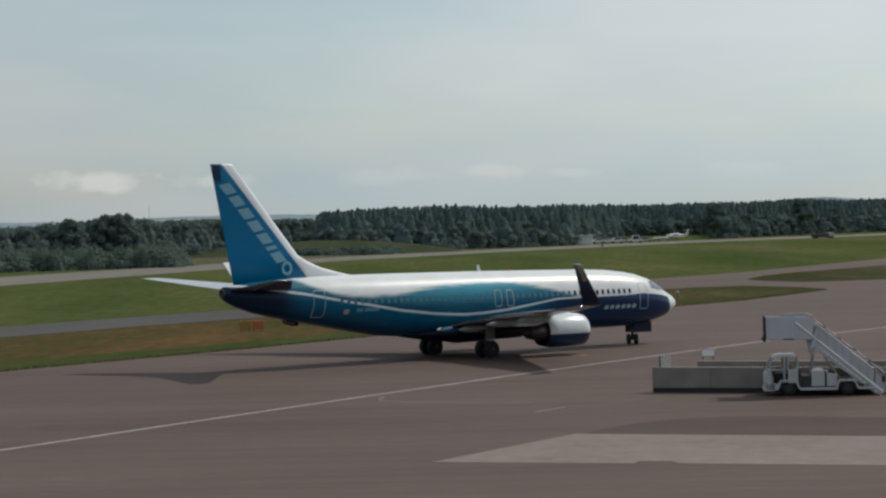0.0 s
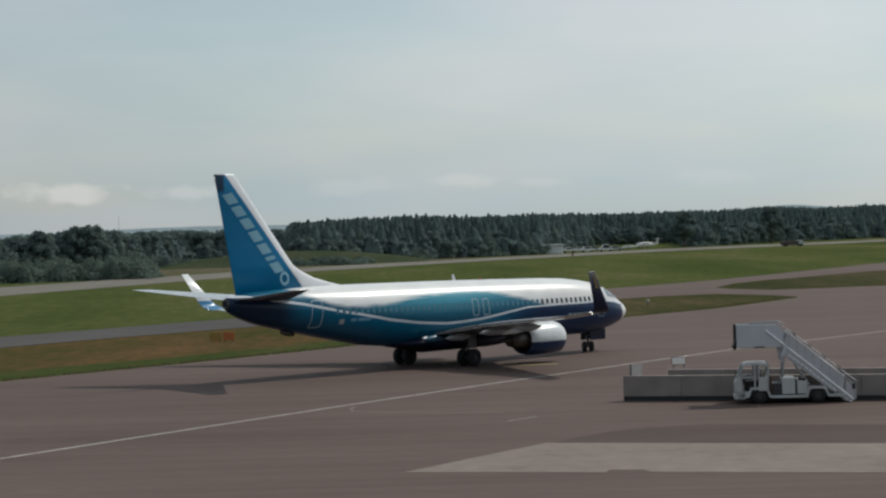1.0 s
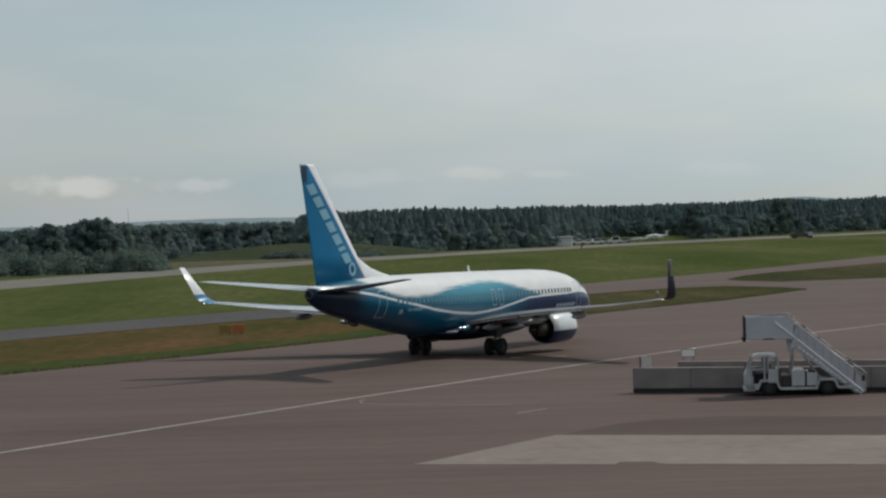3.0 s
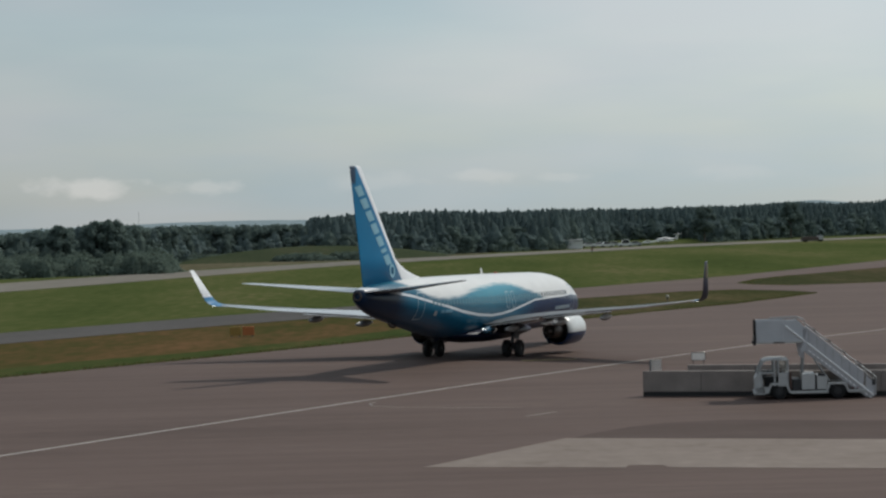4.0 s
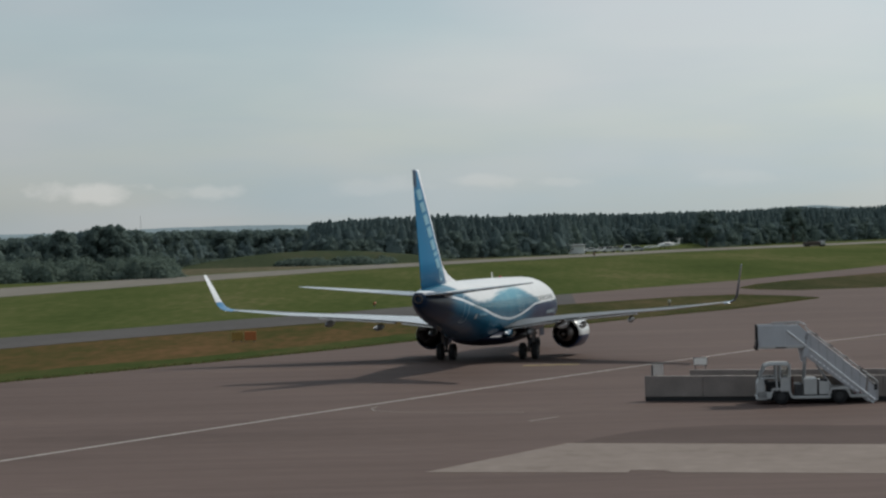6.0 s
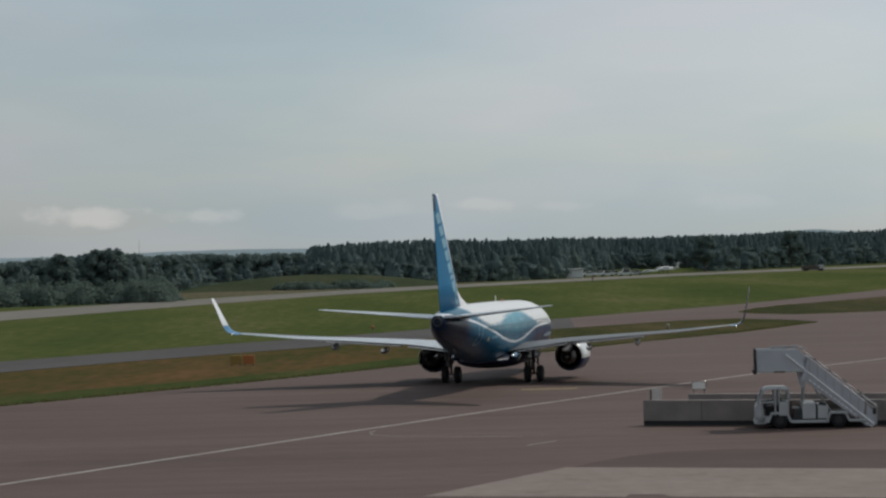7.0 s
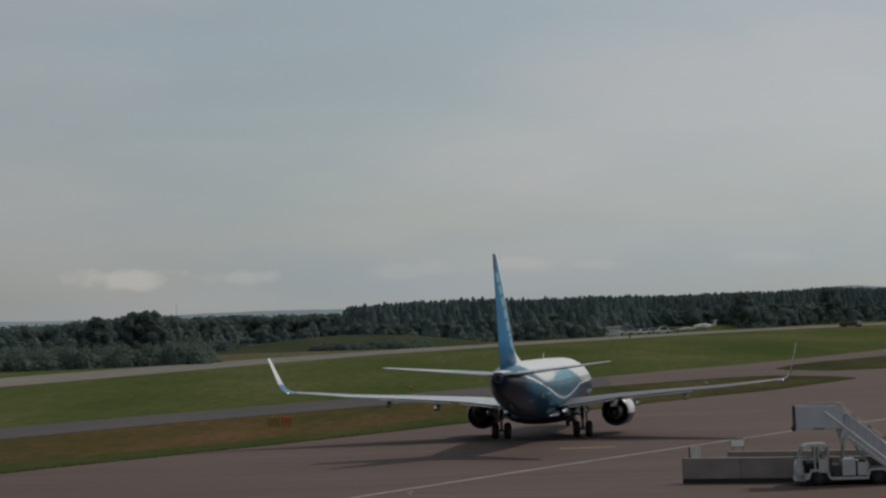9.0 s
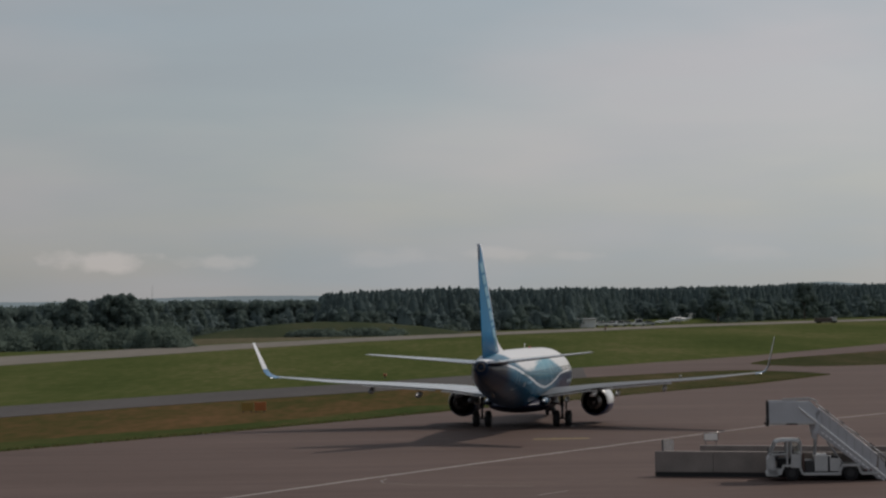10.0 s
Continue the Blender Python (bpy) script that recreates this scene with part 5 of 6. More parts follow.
class Mesh:
    """Collects faces for one large mesh."""

    def __init__(self):
        self.v, self.f, self.m = [], [], []

    def leaves(self, rng, pts, size, slot, out):
        """Leaf clumps at pts, facing roughly along out."""
        pts = np.asarray(pts)
        n = len(pts)
        nm = out / (np.linalg.norm(out, axis=1)[:, None] + 1e-6) + rng.normal(size=(n, 3)) * 0.24
        nm /= np.linalg.norm(nm, axis=1)[:, None]
        a = rng.normal(size=(n, 3))
        a -= nm * (a * nm).sum(1)[:, None]
        a /= np.linalg.norm(a, axis=1)[:, None]
        b = np.cross(nm, a)
        sz = size * rng.uniform(0.6, 1.4, (n, 1))
        a, b = a * sz, b * sz * 0.8
        q = np.stack((pts - a - b * 0.3, pts + b, pts + a - b * 0.3, pts - b * 1.1), 1).reshape(-1, 3)
        k = len(self.v)
        self.v.extend(map(tuple, q))
        self.f.extend((k + 4 * i, k + 4 * i + 1, k + 4 * i + 2, k + 4 * i + 3) for i in range(n))
        self.m.extend([slot] * n)

    def cone(self, x, y, z0, z1, r0, r1, slot, n=7):
        k = len(self.v)
        for z, r in ((z0, r0), (z1, r1)):
            self.v.extend((x + r * math.cos(2 * math.pi * i / n), y + r * math.sin(2 * math.pi * i / n), z) for i in range(n))
        self.f.extend((k + i, k + (i + 1) % n, k + n + (i + 1) % n, k + n + i) for i in range(n))
        self.m.extend([slot] * n)

    def make(self, name, mats, parent=None):
        me = bpy.data.meshes.new(name)
        me.from_pydata(self.v, [], self.f)
        me.polygons.foreach_set("material_index", self.m)
        for m in mats:
            me.materials.append(m)
        ob = new(name, me)
        ob.parent = parent
        return ob


def lump(ms, rng, c, r, rows, slot, n=8):
    """A closed uneven mass of foliage: rows of (height, radius) about a centre line, each corner pushed in or out."""
    k = len(ms.v)
    for h, q in rows:
        for i in range(n):
            t = 2 * math.pi * (i + 0.5 * (h % 0.2 > 0.1)) / n
            e = q * r * rng.uniform(0.8, 1.18)
            ms.v.append((c[0] + e * math.cos(t), c[1] + e * math.sin(t), c[2] + h + rng.uniform(-0.12, 0.12) * r))
    m = len(rows)
    for j in range(m - 1):
        ms.f.extend((k + j * n + i, k + j * n + (i + 1) % n, k + (j + 1) * n + (i + 1) % n, k + (j + 1) * n + i) for i in range(n))
    ms.f.append(tuple(k + (m - 1) * n + i for i in range(n)))
    ms.m.extend([slot] * ((m - 1) * n + 1))


BALL = ((-0.75, 0.6), (-0.35, 0.95), (0.1, 1.02), (0.5, 0.84), (0.8, 0.52), (0.97, 0.16))
SPIRE = ((0.0, 0.85), (0.16, 1.0), (0.34, 0.95), (0.52, 0.86), (0.68, 0.7), (0.81, 0.5), (0.91, 0.32), (1.0, 0.05))


def conifer(ms, rng, x, y, h, w, count, slot=0):
    """A pine of a dense stand: a ragged mass up the trunk to a small pointed top."""
    ms.cone(x, y, -0.1, h * 0.5, 0.16, 0.1, 2, 5)
    lump(ms, rng, (x, y, 0.1), w, [(u * (h - 0.1), q * rng.uniform(0.85, 1.12)) for u, q in SPIRE], slot, 7)
    n = count // 2
    u = rng.uniform(0.05, 1.0, n)
    q = np.interp(u, [p[0] for p in SPIRE], [p[1] for p in SPIRE])
    a = rng.uniform(0, 2 * np.pi, n)
    d = np.stack((np.cos(a), np.sin(a), np.full(n, 0.35)), 1)
    r = (w * q * rng.uniform(0.85, 1.15, n) + 0.08)
    ms.leaves(rng, np.stack((x + r * np.cos(a), y + r * np.sin(a), h * u), 1), 0.34, slot, d)


def clump(ms, rng, c, r, count, slot, size, flat=0.85):
    """A rounded bough: an uneven mass with leaf sprays standing off it."""
    lump(ms, rng, c, r * 0.84, [(h * r * flat * 0.9, q * rng.uniform(0.8, 1.1)) for h, q in BALL], slot, 7)
    d = rng.normal(size=(count, 3))
    d /= np.linalg.norm(d, axis=1)[:, None]
    ms.leaves(rng, np.array(c) + d * r * rng.uniform(0.84, 1.2, (count, 1)) * (1, 1, flat), size, slot, d + rng.normal(size=(count, 3)) * 0.3 + np.array((0, 0, 0.35)))


def broadleaf(ms, rng, x, y, h, w, count, slot=1):
    ms.cone(x, y, -0.1, h * 0.6, 0.22, 0.1, 2, 5)
    lobes = [(x + rng.normal() * w * 0.45, y + rng.normal() * w * 0.45, h * rng.uniform(0.2, 0.82), w * rng.uniform(0.28, 0.55)) for _ in range(12)]
    lobes.append((x, y, h * 0.8, w * 0.5))
    for lx, ly, lz, lr in lobes:
        clump(ms, rng, (lx, ly, min(lz, h - lr * 0.8)), lr, count // 6, slot, 0.27)
    lump(ms, rng, (x, y, 0.1), w * 0.8, [(0, 0.9), (h * 0.3, 1.0), (h * 0.6, 0.8), (h * 0.8, 0.3)], slot)


def bush(ms, rng, x, y, h, w, count, slot=1):
    lump(ms, rng, (x, y, -0.1), w * 0.85, [(0, 1.0), (h * 0.3, 1.0), (h * 0.55, 0.8), (h * 0.75, 0.5), (h * 0.85, 0.1)], slot)
    n = count * 2
    d = rng.normal(size=(n, 3))
    d /= np.linalg.norm(d, axis=1)[:, None]
    d[:, 2] = np.abs(d[:, 2])
    ms.leaves(rng, np.array((x, y, 0)) + d * rng.uniform(0.84, 1.2, (n, 1)) * (w, w, h), 0.25, slot, d + rng.normal(size=(n, 3)) * 0.3 + np.array((0, 0, 0.35)))


def at_bearing(az, d, z=0.0, rz=0.0):
    return pose(d * math.sin(radians(az)), d * math.cos(radians(az)), z, 0, 0, rz)


def edge_at(az, table):
    """Distance of the edge of the wood for a bearing in degrees."""
    for (a, d), (b, e) in zip(table, table[1:]):
        if az <= b:
            return d + (e - d) * (az - a) / (b - a)
    return table[-1][1]


EDGE = ((-14, 455), (-10.4, 500), (-7.8, 510), (-6.8, 560), (-5.5, 650), (-3.5, 660), (-2.6, 600), (0, 630), (3, 670), (4.2, 860), (6.2, 880), (6.6, 750), (8.4, 820), (12, 900), (15, 950))
TOPS = ((-14, 8.8), (-10.4, 8.6), (-9.5, 9.2), (-8.9, 10.2), (-8.2, 10.9), (-7.6, 10.8), (-6.8, 9.5), (-5.9, 9.9), (-4.7, 9.0), (-3.4, 9.3), (-2.3, 10.6), (-0.1, 11.3), (1.8, 10.6), (3.1, 11.0), (4.5, 11.0), (6.2, 11.2), (7.2, 10.8), (8.5, 11.9), (9.6, 11.0), (10.7, 11.6), (15, 11.5))


def build_woods():
    rng = np.random.default_rng(4)
    ms = Mesh()
    for row in range(9):
        az = -13.0
        while az < 13.5:
            d = edge_at(az, EDGE) + row * 7 + rng.uniform(-3, 3)
            top = edge_at(az, TOPS)
            x, y = d * math.sin(radians(az)), d * math.cos(radians(az))
            h = top + (d - edge_at(az, EDGE)) * 0.0 + rng.normal() * 0.28
            pine = az > -3.2 or (rng.random() < 0.25)
            n = 420 if row < 4 else 180
            if row == 0:
                # young growth at the edge
                k = rng.uniform(0.3, 0.75)
                (broadleaf if rng.random() < 0.6 else conifer)(ms, rng, x, y - rng.uniform(2, 6), h * k, rng.uniform(1.8, 2.9), 300, int(rng.integers(0, 2)))
                az += math.degrees(rng.uniform(1.2, 2.4) / d)
                continue
            if pine:
                conifer(ms, rng, x, y, (h + (0.2 if az > -3.2 else -1.2)) * (rng.uniform(0.62, 1.0) if row == 1 else 1.0), rng.uniform(1.25, 2.1), n * 3 // 4)
                az += math.degrees(rng.uniform(1.0, 2.1) / d)
            else:
                broadleaf(ms, rng, x, y, h + 0.1, rng.uniform(2.2, 3.4), n + 60)
                az += math.degrees(rng.uniform(3.0, 5.0) / d)
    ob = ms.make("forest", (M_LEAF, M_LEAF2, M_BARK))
    tagged(ob, "mixed forest of pines and broadleaf trees, haze put into its green", "forest", kind="stuff")
    ms = Mesh()
    for i in range(420):
        az = rng.uniform(-13, -6.4)
        d = 462 + rng.uniform(0, 45) + (az + 10) * 2
        bush(ms, rng, d * math.sin(radians(az)), d * math.cos(radians(az)), rng.uniform(1.6, 4.2), rng.uniform(1.5, 3.2), 90)
    for i in range(320):
        az = rng.uniform(-6.2, -1.2)
        d = 572 + rng.uniform(0, 25) + max(0, -3.5 - az) * 12
        bush(ms, rng, d * math.sin(radians(az)), d * math.cos(radians(az)), rng.uniform(0.5, 1.8), rng.uniform(1.4, 3.0), 80)
    for i in range(260):
        az = rng.uniform(-2.4, 12)
        d = edge_at(az, EDGE) - rng.uniform(0, 8)
        bush(ms, rng, d * math.sin(radians(az)), d * math.cos(radians(az)), rng.uniform(0.6, 2.4), rng.uniform(1.2, 2.6), 60)
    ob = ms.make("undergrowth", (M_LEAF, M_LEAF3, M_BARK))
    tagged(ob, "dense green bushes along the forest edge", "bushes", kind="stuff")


def build_lone_trees():
    """Tall rounded trees that rise over the edge of the wood."""
    rng = np.random.default_rng(21)
    for az, d, top, w in ((-9.0, 494, 9.9, 3.6), (-8.2, 498, 10.7, 3.9), (-7.75, 500, 10.9, 4.4), (6.45, 735, 11.2, 4.4), (8.5, 790, 12.0, 4.6)):
        t = thing("tree", "tall broadleaf tree at the forest edge, haze put into its green", "tree", at_bearing(az, d, -0.06), group="tall trees at the forest edge")
        ms = Mesh()
        ms.cone(0, 0, 0, top * 0.6, 0.26, 0.12, 0, 8)
        for k in range(5):
            a = rng.uniform(0, 2 * math.pi)
            x, y = math.cos(a), math.sin(a)
            n0 = len(ms.v)
            for i, r in ((0, 0.1), (1, 0.04)):
                for j in range(5):
                    b = 2 * math.pi * j / 5
                    ms.v.append((x * w * 0.6 * i + r * math.cos(b), y * w * 0.6 * i + r * math.sin(b), top * (0.35 + 0.06 * k) + top * 0.2 * i))
            ms.f.extend((n0 + j, n0 + (j + 1) % 5, n0 + 5 + (j + 1) % 5, n0 + 5 + j) for j in range(5))
            ms.m.extend([0] * 5)
        ms.make("trunk", (M_BARK,), t)
        ms = Mesh()
        for k in range(34):
            a, u = rng.uniform(0, 2 * math.pi), rng.uniform(0, 1)
            r = w * 0.85 * math.sqrt(rng.uniform(0, 1)) * (1 - 0.55 * u * u)
            lr = w * rng.uniform(0.17, 0.33)
            c = np.array((r * math.cos(a), r * math.sin(a), min(top - lr * 0.85, top * (0.25 + 0.7 * u))))
            clump(ms, rng, c, lr, 90, 0, 0.25, 0.9)
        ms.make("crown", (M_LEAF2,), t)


def build_hills():
    # the haze over the hills is mixed into this pale blue-grey base
    m = mat("haze_tinted_hills", (0.2, 0.25, 0.27), 1.0, vary=0.12, scale=0.004, fine=0.03, spec=0.0)
    bm = bmesh.new()
    hs = ((-30, 14), (-12, 13), (-10, 10), (-8, 11), (-6.4, 15), (-4.7, 16), (-3, 14), (-1, 12), (4, 12), (7.6, 18), (8.3, 24), (9.1, 27), (10, 20), (12, 15), (30, 14))
    front, ridge = [], []
    for i in range(241):
        az = -30 + i * 0.25
        h = edge_at(az, hs) + 0.7 * noise.noise((az * 2.2, 0, 0)) + 0.4 * noise.noise((az * 9, 3, 0))
        x, y = math.sin(radians(az)), math.cos(radians(az))
        front.append((x * 3700, y * 3700, -0.5))
        ridge.append((x * 4300, y * 4300, h))
    back = [(x * 1.12, y * 1.12, -0.5) for x, y, z in ridge]
    loft(bm, [front, ridge, back], False, False)
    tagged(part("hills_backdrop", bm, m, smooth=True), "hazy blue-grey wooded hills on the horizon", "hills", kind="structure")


build_woods()
build_lone_trees()
build_hills()

# ---- far airfield things ----
M_FARW = mat("far_white_paint", (0.72, 0.72, 0.71), 0.5, vary=0.1)
M_FARG = mat("far_grey_wall", (0.4, 0.41, 0.41), 0.7, vary=0.15)
M_TINT = mat("dark_glazing", (0.03, 0.035, 0.04), 0.2)


def build_shed():
    b = thing("airfield_shed", "small pale flat-roofed airfield building by the runway", "building", at_bearing(3.15, 668, -0.06, -4))
    bm = bmesh.new()
    box(bm, -5.2, 4.4, 0, 6, 0, 2.3, 0.05)
    part("wall", bm, M_FARW, b)
    bm = bmesh.new()
    box(bm, -1.2, 4.6, -0.6, 6.2, 2.3, 2.6, 0.05)
    part("roof", bm, M_FARG, b, "grey roof edge")
    bm = bmesh.new()
    box(bm, -5.4, -1.25, -0.2, 6.2, 2.3, 2.42, 0.05)
    part("low_roof", bm, M_FARG, b, "grey lower roof")
    for x in (-4.4, -2.6):
        bm = bmesh.new()
        box(bm, x, x + 1.3, -0.06, 0.0, 0.7, 1.8)
        part("window", bm, M_TINT, b, "dark window")
    bm = bmesh.new()
    box(bm, -0.6, 3.8, -0.05, 0.0, 0.2, 2.1)
    part("door", bm, M_FARW, b, "white wide door")


def build_car(az, d, rz, label, high=1.45, paint=None):
    c = thing("parked_car", label, "car", at_bearing(az, d, -0.06, rz), group="parked cars by the runway")
    paint = paint or M_FARW
    bm = bmesh.new()
    side = [(-2.1, 0.3), (-2.1, 0.85), (-1.2, 0.95), (1.3, 0.95), (2.1, 0.85), (2.15, 0.3)]
    loft(bm, [[(x, y, z) for x, z in side] for y in (-0.85, 0.85)])
    bmesh.ops.bevel(bm, geom=bm.edges[:], offset=0.06, segments=2, affect="EDGES")
    part("body", bm, paint, c)
    bm = bmesh.new()
    cab = [(-1.3, 0.93), (-0.7, high), (0.9, high), (1.6, 0.93)]
    loft(bm, [[(x, y, z) for x, z in cab] for y in (-0.75, 0.75)])
    part("cabin", bm, paint, c)
    for y in (-0.77, 0.77):
        bm = bmesh.new()
        loft(bm, [[(-1.1, yy, 0.97), (-0.62, yy, high - 0.08), (0.8, yy, high - 0.08), (1.3, yy, 0.97)] for yy in (y - 0.01, y + 0.01)])
        part("side_window", bm, M_TINT, c)
    for x in (-1.35, 1.35):
        for y in (-0.8, 0.8):
            bm = bmesh.new()
            lathe(bm, ((-0.1, 0.08), (-0.1, 0.31), (0.1, 0.31), (0.1, 0.08)), (x, y, 0.31), "y", 14, True)
            part("wheel", bm, M_BLACK, c)
    return c


def build_light_plane(az, d, rz, size, label):
    p = thing("light_aircraft", label, "airplane", at_bearing(az, d, -0.06, rz), group="parked light aircraft")
    k = size
    bm = bmesh.new()
    loft(bm, [[(x * k, w * k * math.cos(a), (zc + h * math.sin(a)) * k) for a in (2 * math.pi * i / 14 for i in range(14))] for x, w, h, zc in ((3.2, 0.1, 0.1, 1.1), (2.9, 0.45, 0.42, 1.1), (1.2, 0.6, 0.68, 1.25), (-0.6, 0.58, 0.7, 1.3), (-2.4, 0.32, 0.38, 1.35), (-4.6, 0.1, 0.16, 1.45))])
    part("fuselage", bm, M_FARW, p, smooth=True)
    bm = bmesh.new()
    box(bm, -0.3 * k, 1.1 * k, -5.2 * k, 5.2 * k, 0.98 * k, 1.1 * k, 0.03)
    part("wing", bm, M_FARW, p)
    bm = bmesh.new()
    loft(bm, [[(-3.6 * k, y, 1.5 * k), (-4.8 * k, y, 1.5 * k), (-5.0 * k, y, 3.1 * k), (-4.3 * k, y, 3.1 * k)] for y in (-0.06 * k, 0.06 * k)])
    part("fin", bm, M_FARW, p)
    bm = bmesh.new()
    box(bm, -5.1 * k, -4.2 * k, -1.9 * k, 1.9 * k, 2.9 * k if size > 0.9 else 1.45 * k, 3.0 * k if size > 0.9 else 1.53 * k, 0.02)
    part("tailplane", bm, M_FARW, p)
    for y in (-0.61, 0.61):
        bm = bmesh.new()
        loft(bm, [[(1.5 * k, yy * k, 1.35 * k), (0.9 * k, yy * k, 1.72 * k), (-0.8 * k, yy * k, 1.72 * k), (-1.1 * k, yy * k, 1.4 * k)] for yy in (y - 0.02, y + 0.02)])
        part("cabin_window", bm, M_TINT, p)
    for x, y in ((2.3, 0), (0.1, 1.3), (0.1, -1.3)):
        bm = bmesh.new()
        rod(bm, (x * k, y * k, 0.2 * k), (x * k, y * 0.8 * k, 1.0 * k), 0.05)
        lathe(bm, ((-0.08, 0.02), (-0.08, 0.22 * k), (0.08, 0.22 * k), (0.08, 0.02)), (x * k, y * k, 0.22 * k), "y", 12, True)
        part("wheel_leg", bm, M_BLACK, p)


def build_small_marks():
    for i, (x, y, h, c) in enumerate(((24.2, 250, 0.75, (0.3, 0.29, 0.24)), (-7.4, 271.8, 0.6, (0.35, 0.09, 0.03)), (38.0, 579, 1.5, (0.12, 0.05, 0.03)))):
        p = thing("edge_marker", ("pale", "orange", "dark red")[i] + " taxiway edge marker post in the grass", "marker", pose(x, y, -0.06), group="edge markers")
        bm = bmesh.new()
        rod(bm, (0, 0, 0), (0, 0, h * 0.5), 0.06)
        part("stem", bm, M_GEAR, p)
        bm = bmesh.new()
        lathe(bm, ((h * 0.5, 0.12), (h * 0.8, 0.2 * max(1, h)), (h, 0.1)), (0, 0, 0), "x", 12, True)
        bmesh.ops.transform(bm, matrix=pose(0, 0, 0, 0, -90), verts=bm.verts[:])
        part("head", bm, mat("marker_%s" % ("pale", "orange", "rust")[i], c, 0.6), p)
    v = thing("utility_truck", "dull brown utility truck on the far grass", "truck", at_bearing(9.0, 700, -0.06, 12))
    for nm, x0, x1, z0, z1, m in (("cab", 1.6, 3.0, 0.5, 1.7, M_FARG), ("cargo_box", -3.2, 1.5, 0.6, 1.5, mat("brown_canvas", (0.08, 0.06, 0.05), 0.8)), ("chassis", -3.2, 3.0, 0.35, 0.62, M_DARK)):
        bm = bmesh.new()
        box(bm, x0, x1, -1.1, 1.1, z0, z1, 0.08)
        part(nm, bm, m, v)
    for x in (-2.2, 2.3):
        for y in (-1, 1):
            bm = bmesh.new()
            lathe(bm, ((-0.12, 0.1), (-0.12, 0.36), (0.12, 0.36), (0.12, 0.1)), (x, y, 0.36), "y", 14, True)
            part("wheel", bm, M_BLACK, v)
    m = thing("radio_mast", "thin grey radio mast rising behind the trees", "mast", at_bearing(-7.1, 640, -0.06))
    bm = bmesh.new()
    rod(bm, (0, 0, 0), (0, 0, 13.4), 0.1, 0.03, 6)
    part("pole", bm, M_GEAR, m)


def build_mound():
    bm = bmesh.new()
    rows = []
    for i in range(13):
        v = -1 + i / 6
        rows.append([(-30 + 34 * u + 0, 592 + 14 * v + 10 * u, -0.1 + 3.5 * max(0, math.cos(math.pi / 2 * u)) ** 0.8 * max(0, math.cos(math.pi / 2 * v)) + 0.25 * noise.noise((u * 5, v * 4, 1))) for u in (-1 + j / 12 for j in range(25))])
    loft(bm, rows, False, False)
    tagged(part("mound", bm, HEATH, smooth=True), "low grassy mound before the forest", "mound", kind="structure")


build_shed()
build_car(3.66, 690, 4, "small white car parked by the runway")
build_car(3.93, 692, -6, "white car parked by the runway")
build_car(4.28, 705, 0, "grey car parked by the runway", 1.4, M_FARG)
build_car(4.55, 690, 3, "white van parked by the runway", 2.0)
build_car(4.1, 688, 8, "white estate car parked by the runway", 1.55)
build_car(4.78, 698, -4, "pale grey car parked by the runway", 1.45, M_FARG)
build_light_plane(5.1, 720, 168, 0.62, "white light aircraft parked by the forest")
build_light_plane(5.5, 735, 205, 1.0, "white twin light aircraft with a tall tail")
build_small_marks()
build_mound()


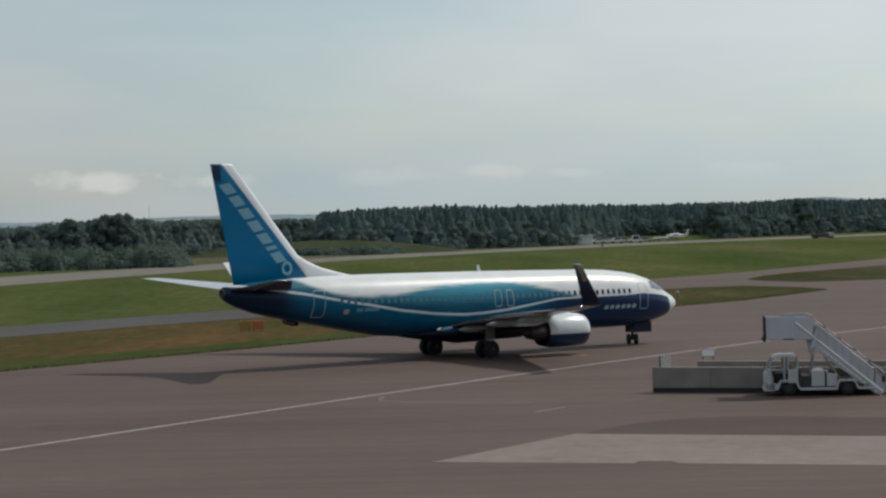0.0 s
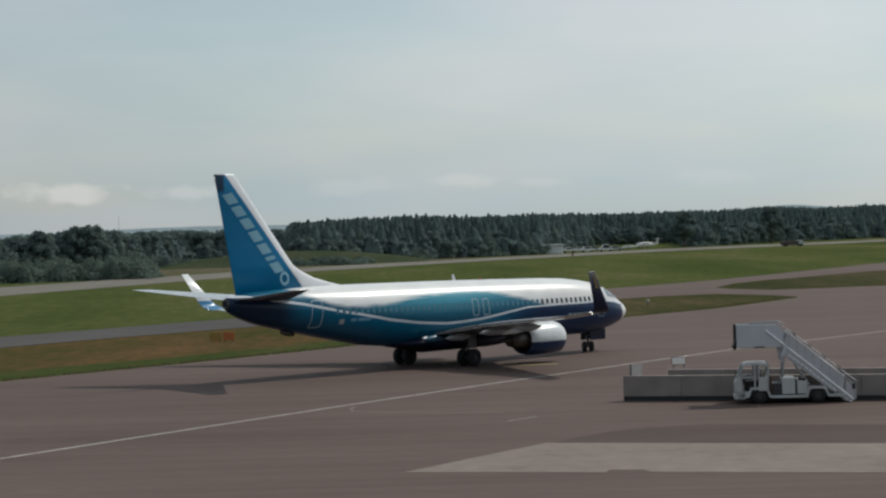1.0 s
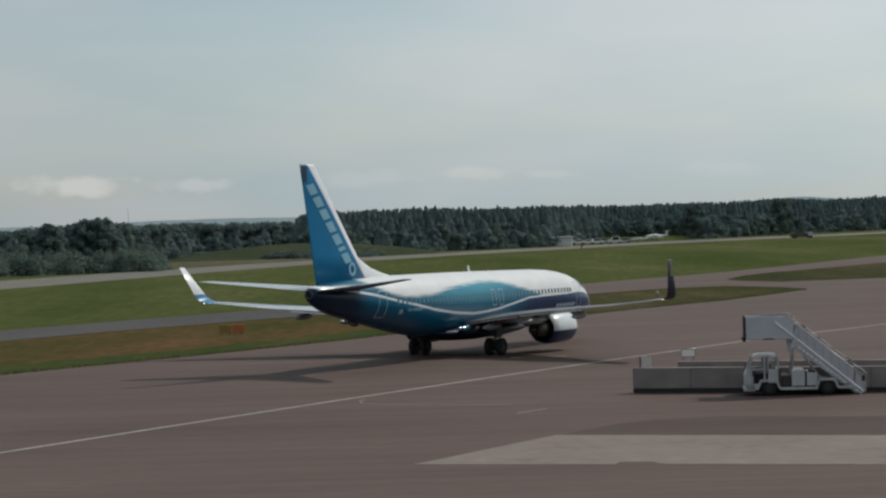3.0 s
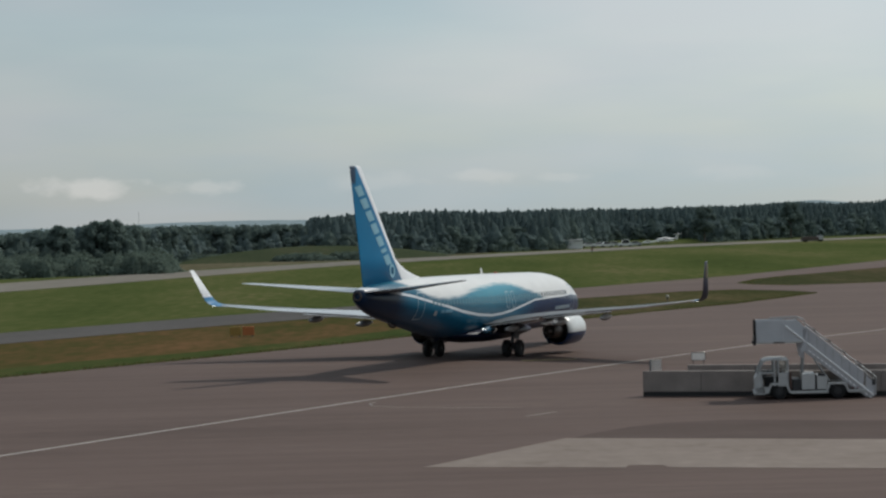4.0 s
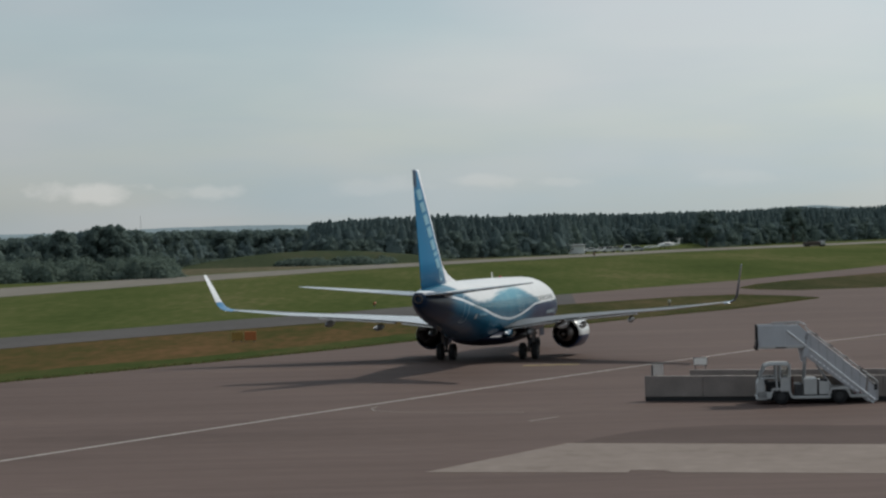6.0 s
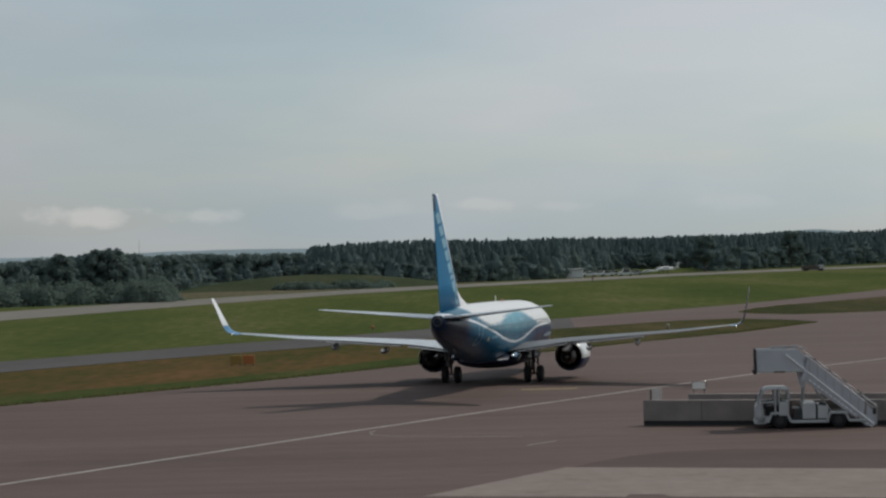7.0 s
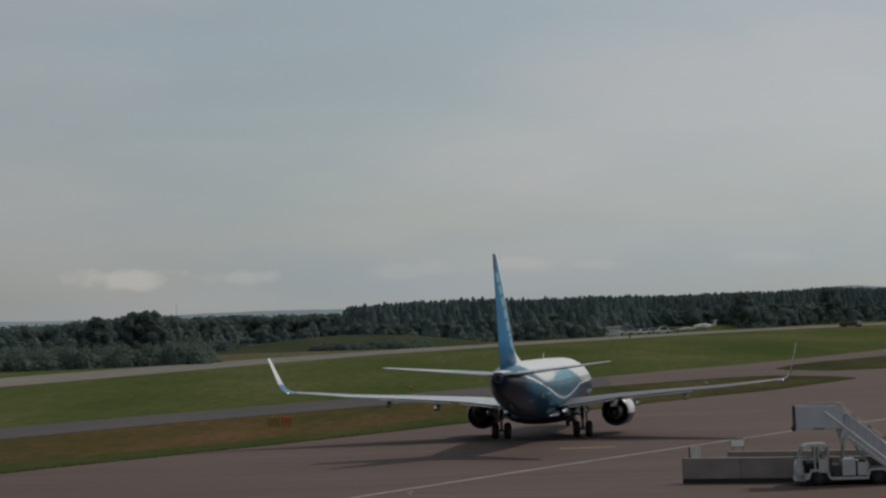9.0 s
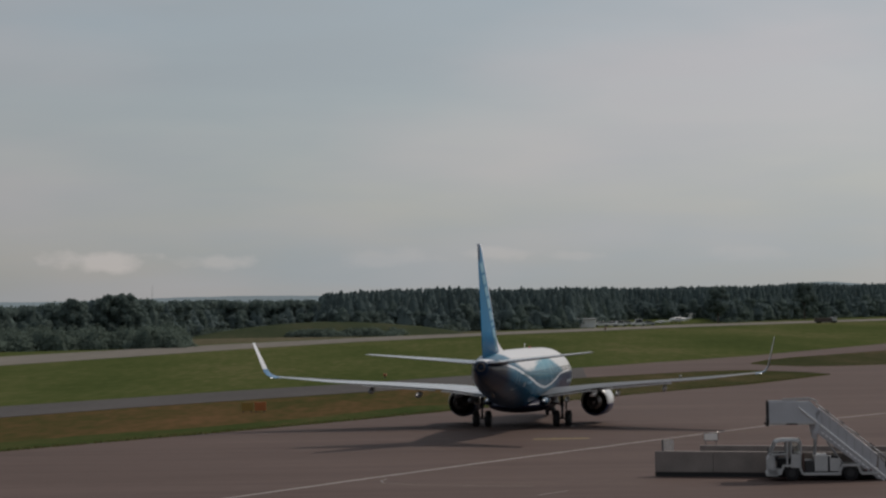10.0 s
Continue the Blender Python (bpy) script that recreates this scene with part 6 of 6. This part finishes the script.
def build_tufts():
    """Uneven grass along the edges of the strips."""
    rng = np.random.default_rng(9)
    ms = Mesh()

    def tuft(x, y, h):
        k = len(ms.v)
        for j in range(3):
            a = rng.uniform(0, math.pi)
            dx, dy = 0.09 * math.cos(a), 0.09 * math.sin(a)
            lx, ly = rng.normal() * 0.05, rng.normal() * 0.05
            ms.v.extend(((x - dx, y - dy, -0.05), (x + dx, y + dy, -0.05), (x + lx, y + ly, h)))
            ms.f.append((k + 3 * j, k + 3 * j + 1, k + 3 * j + 2))
            ms.m.append(0 if rng.random() < 0.6 else 1)
    near = [(-60, 92), (-27.5, 149.2), (-21.8, 157.5), (-15.2, 167.2), (-7.4, 179.6), (0.3, 193), (6.1, 201.5), (11.9, 210.5), (20.1, 224.5), (29.9, 238.8), (37.7, 254.3), (42.0, 263.5)]
    isle = [(50.4, 338), (43, 322), (39, 308), (40, 301), (44, 293.5), (50, 295), (57, 297.5), (90, 312)]
    for line, away in ((near, 1), (isle, 1)):
        for (ax, ay), (bx, by) in zip(line, line[1:]):
            ln = math.hypot(bx - ax, by - ay)
            nx, ny = -(by - ay) / ln, (bx - ax) / ln
            for _ in range(int(ln * 22)):
                u, w = rng.random(), rng.random() ** 2 * 1.6 - 0.1
                tuft(ax + (bx - ax) * u + nx * w, ay + (by - ay) * u + ny * w, rng.uniform(0.03, 0.11))
    ob = ms.make("grass_tufts", (leaf_mat("green_blades", (0.115, 0.13, 0.045)), leaf_mat("dry_blades", (0.15, 0.13, 0.06))))
    tagged(ob, "uneven green and dry grass along the apron edge", "grass", kind="stuff")


build_tufts()


# ---- movement ----
FLIGHT = ((0, 0.67, 154.61, 39.28), (0.5, 0.91, 154.98, 43.0), (1, 1.14, 155.45, 46.6), (1.5, 1.35, 156.0, 50.1), (2, 1.56, 156.75, 53.7),
          (3.5, 2.11, 158.6, 64.1), (4, 2.31, 159.06, 67.3), (4.5, 2.52, 159.4, 69.9), (5, 2.74, 159.76, 72.2), (5.5, 2.97, 160.25, 74.2),
          (7, 3.67, 162.35, 78.45), (7.5, 3.9, 163.2, 79.2), (8, 4.12, 164.2, 79.8), (8.5, 4.34, 165.3, 80.1), (9, 4.57, 166.35, 80.25), (9.5, 4.82, 167.38, 80.25), (10, 5.08, 168.42, 80.22))


def motions():
    walk(airliner, [(t, pose(x, y, 0, 0, 0, a)) for t, x, y, a in FLIGHT])

    def at(t):
        for a, b in zip(FLIGHT, FLIGHT[1:]):
            if t <= b[0]:
                k = (t - a[0]) / (b[0] - a[0])
                return [a[i] + (b[i] - a[i]) * k for i in (1, 2, 3)]
        return list(FLIGHT[-1][1:])

    steps = [i * 0.25 for i in range(41)]
    for wheel, x, y, z, r, steered in WHEELS:
        rows, roll, last = [], 0.0, None
        for t in steps:
            px, py, a = at(t)
            c, s = math.cos(radians(a)), math.sin(radians(a))
            w = Vector((px + c * x - s * y, py + s * x + c * y))
            turn = max(0.0, min(55.0, 55.0 * (8.0 - t) / 6.0)) if steered else 0.0
            if last is not None:
                f = Vector((math.cos(radians(a + turn)), math.sin(radians(a + turn))))
                roll += math.degrees(max(0.0, (w - last).dot(f)) / r)
            last = w
            yy = y
            xx = x
            if steered:
                k = radians(turn)
                xx, yy = x - math.sin(k) * y, math.cos(k) * y
            rows.append((t, pose(xx, yy, z, 0, roll, turn)))
        walk(wheel, rows)


motions()
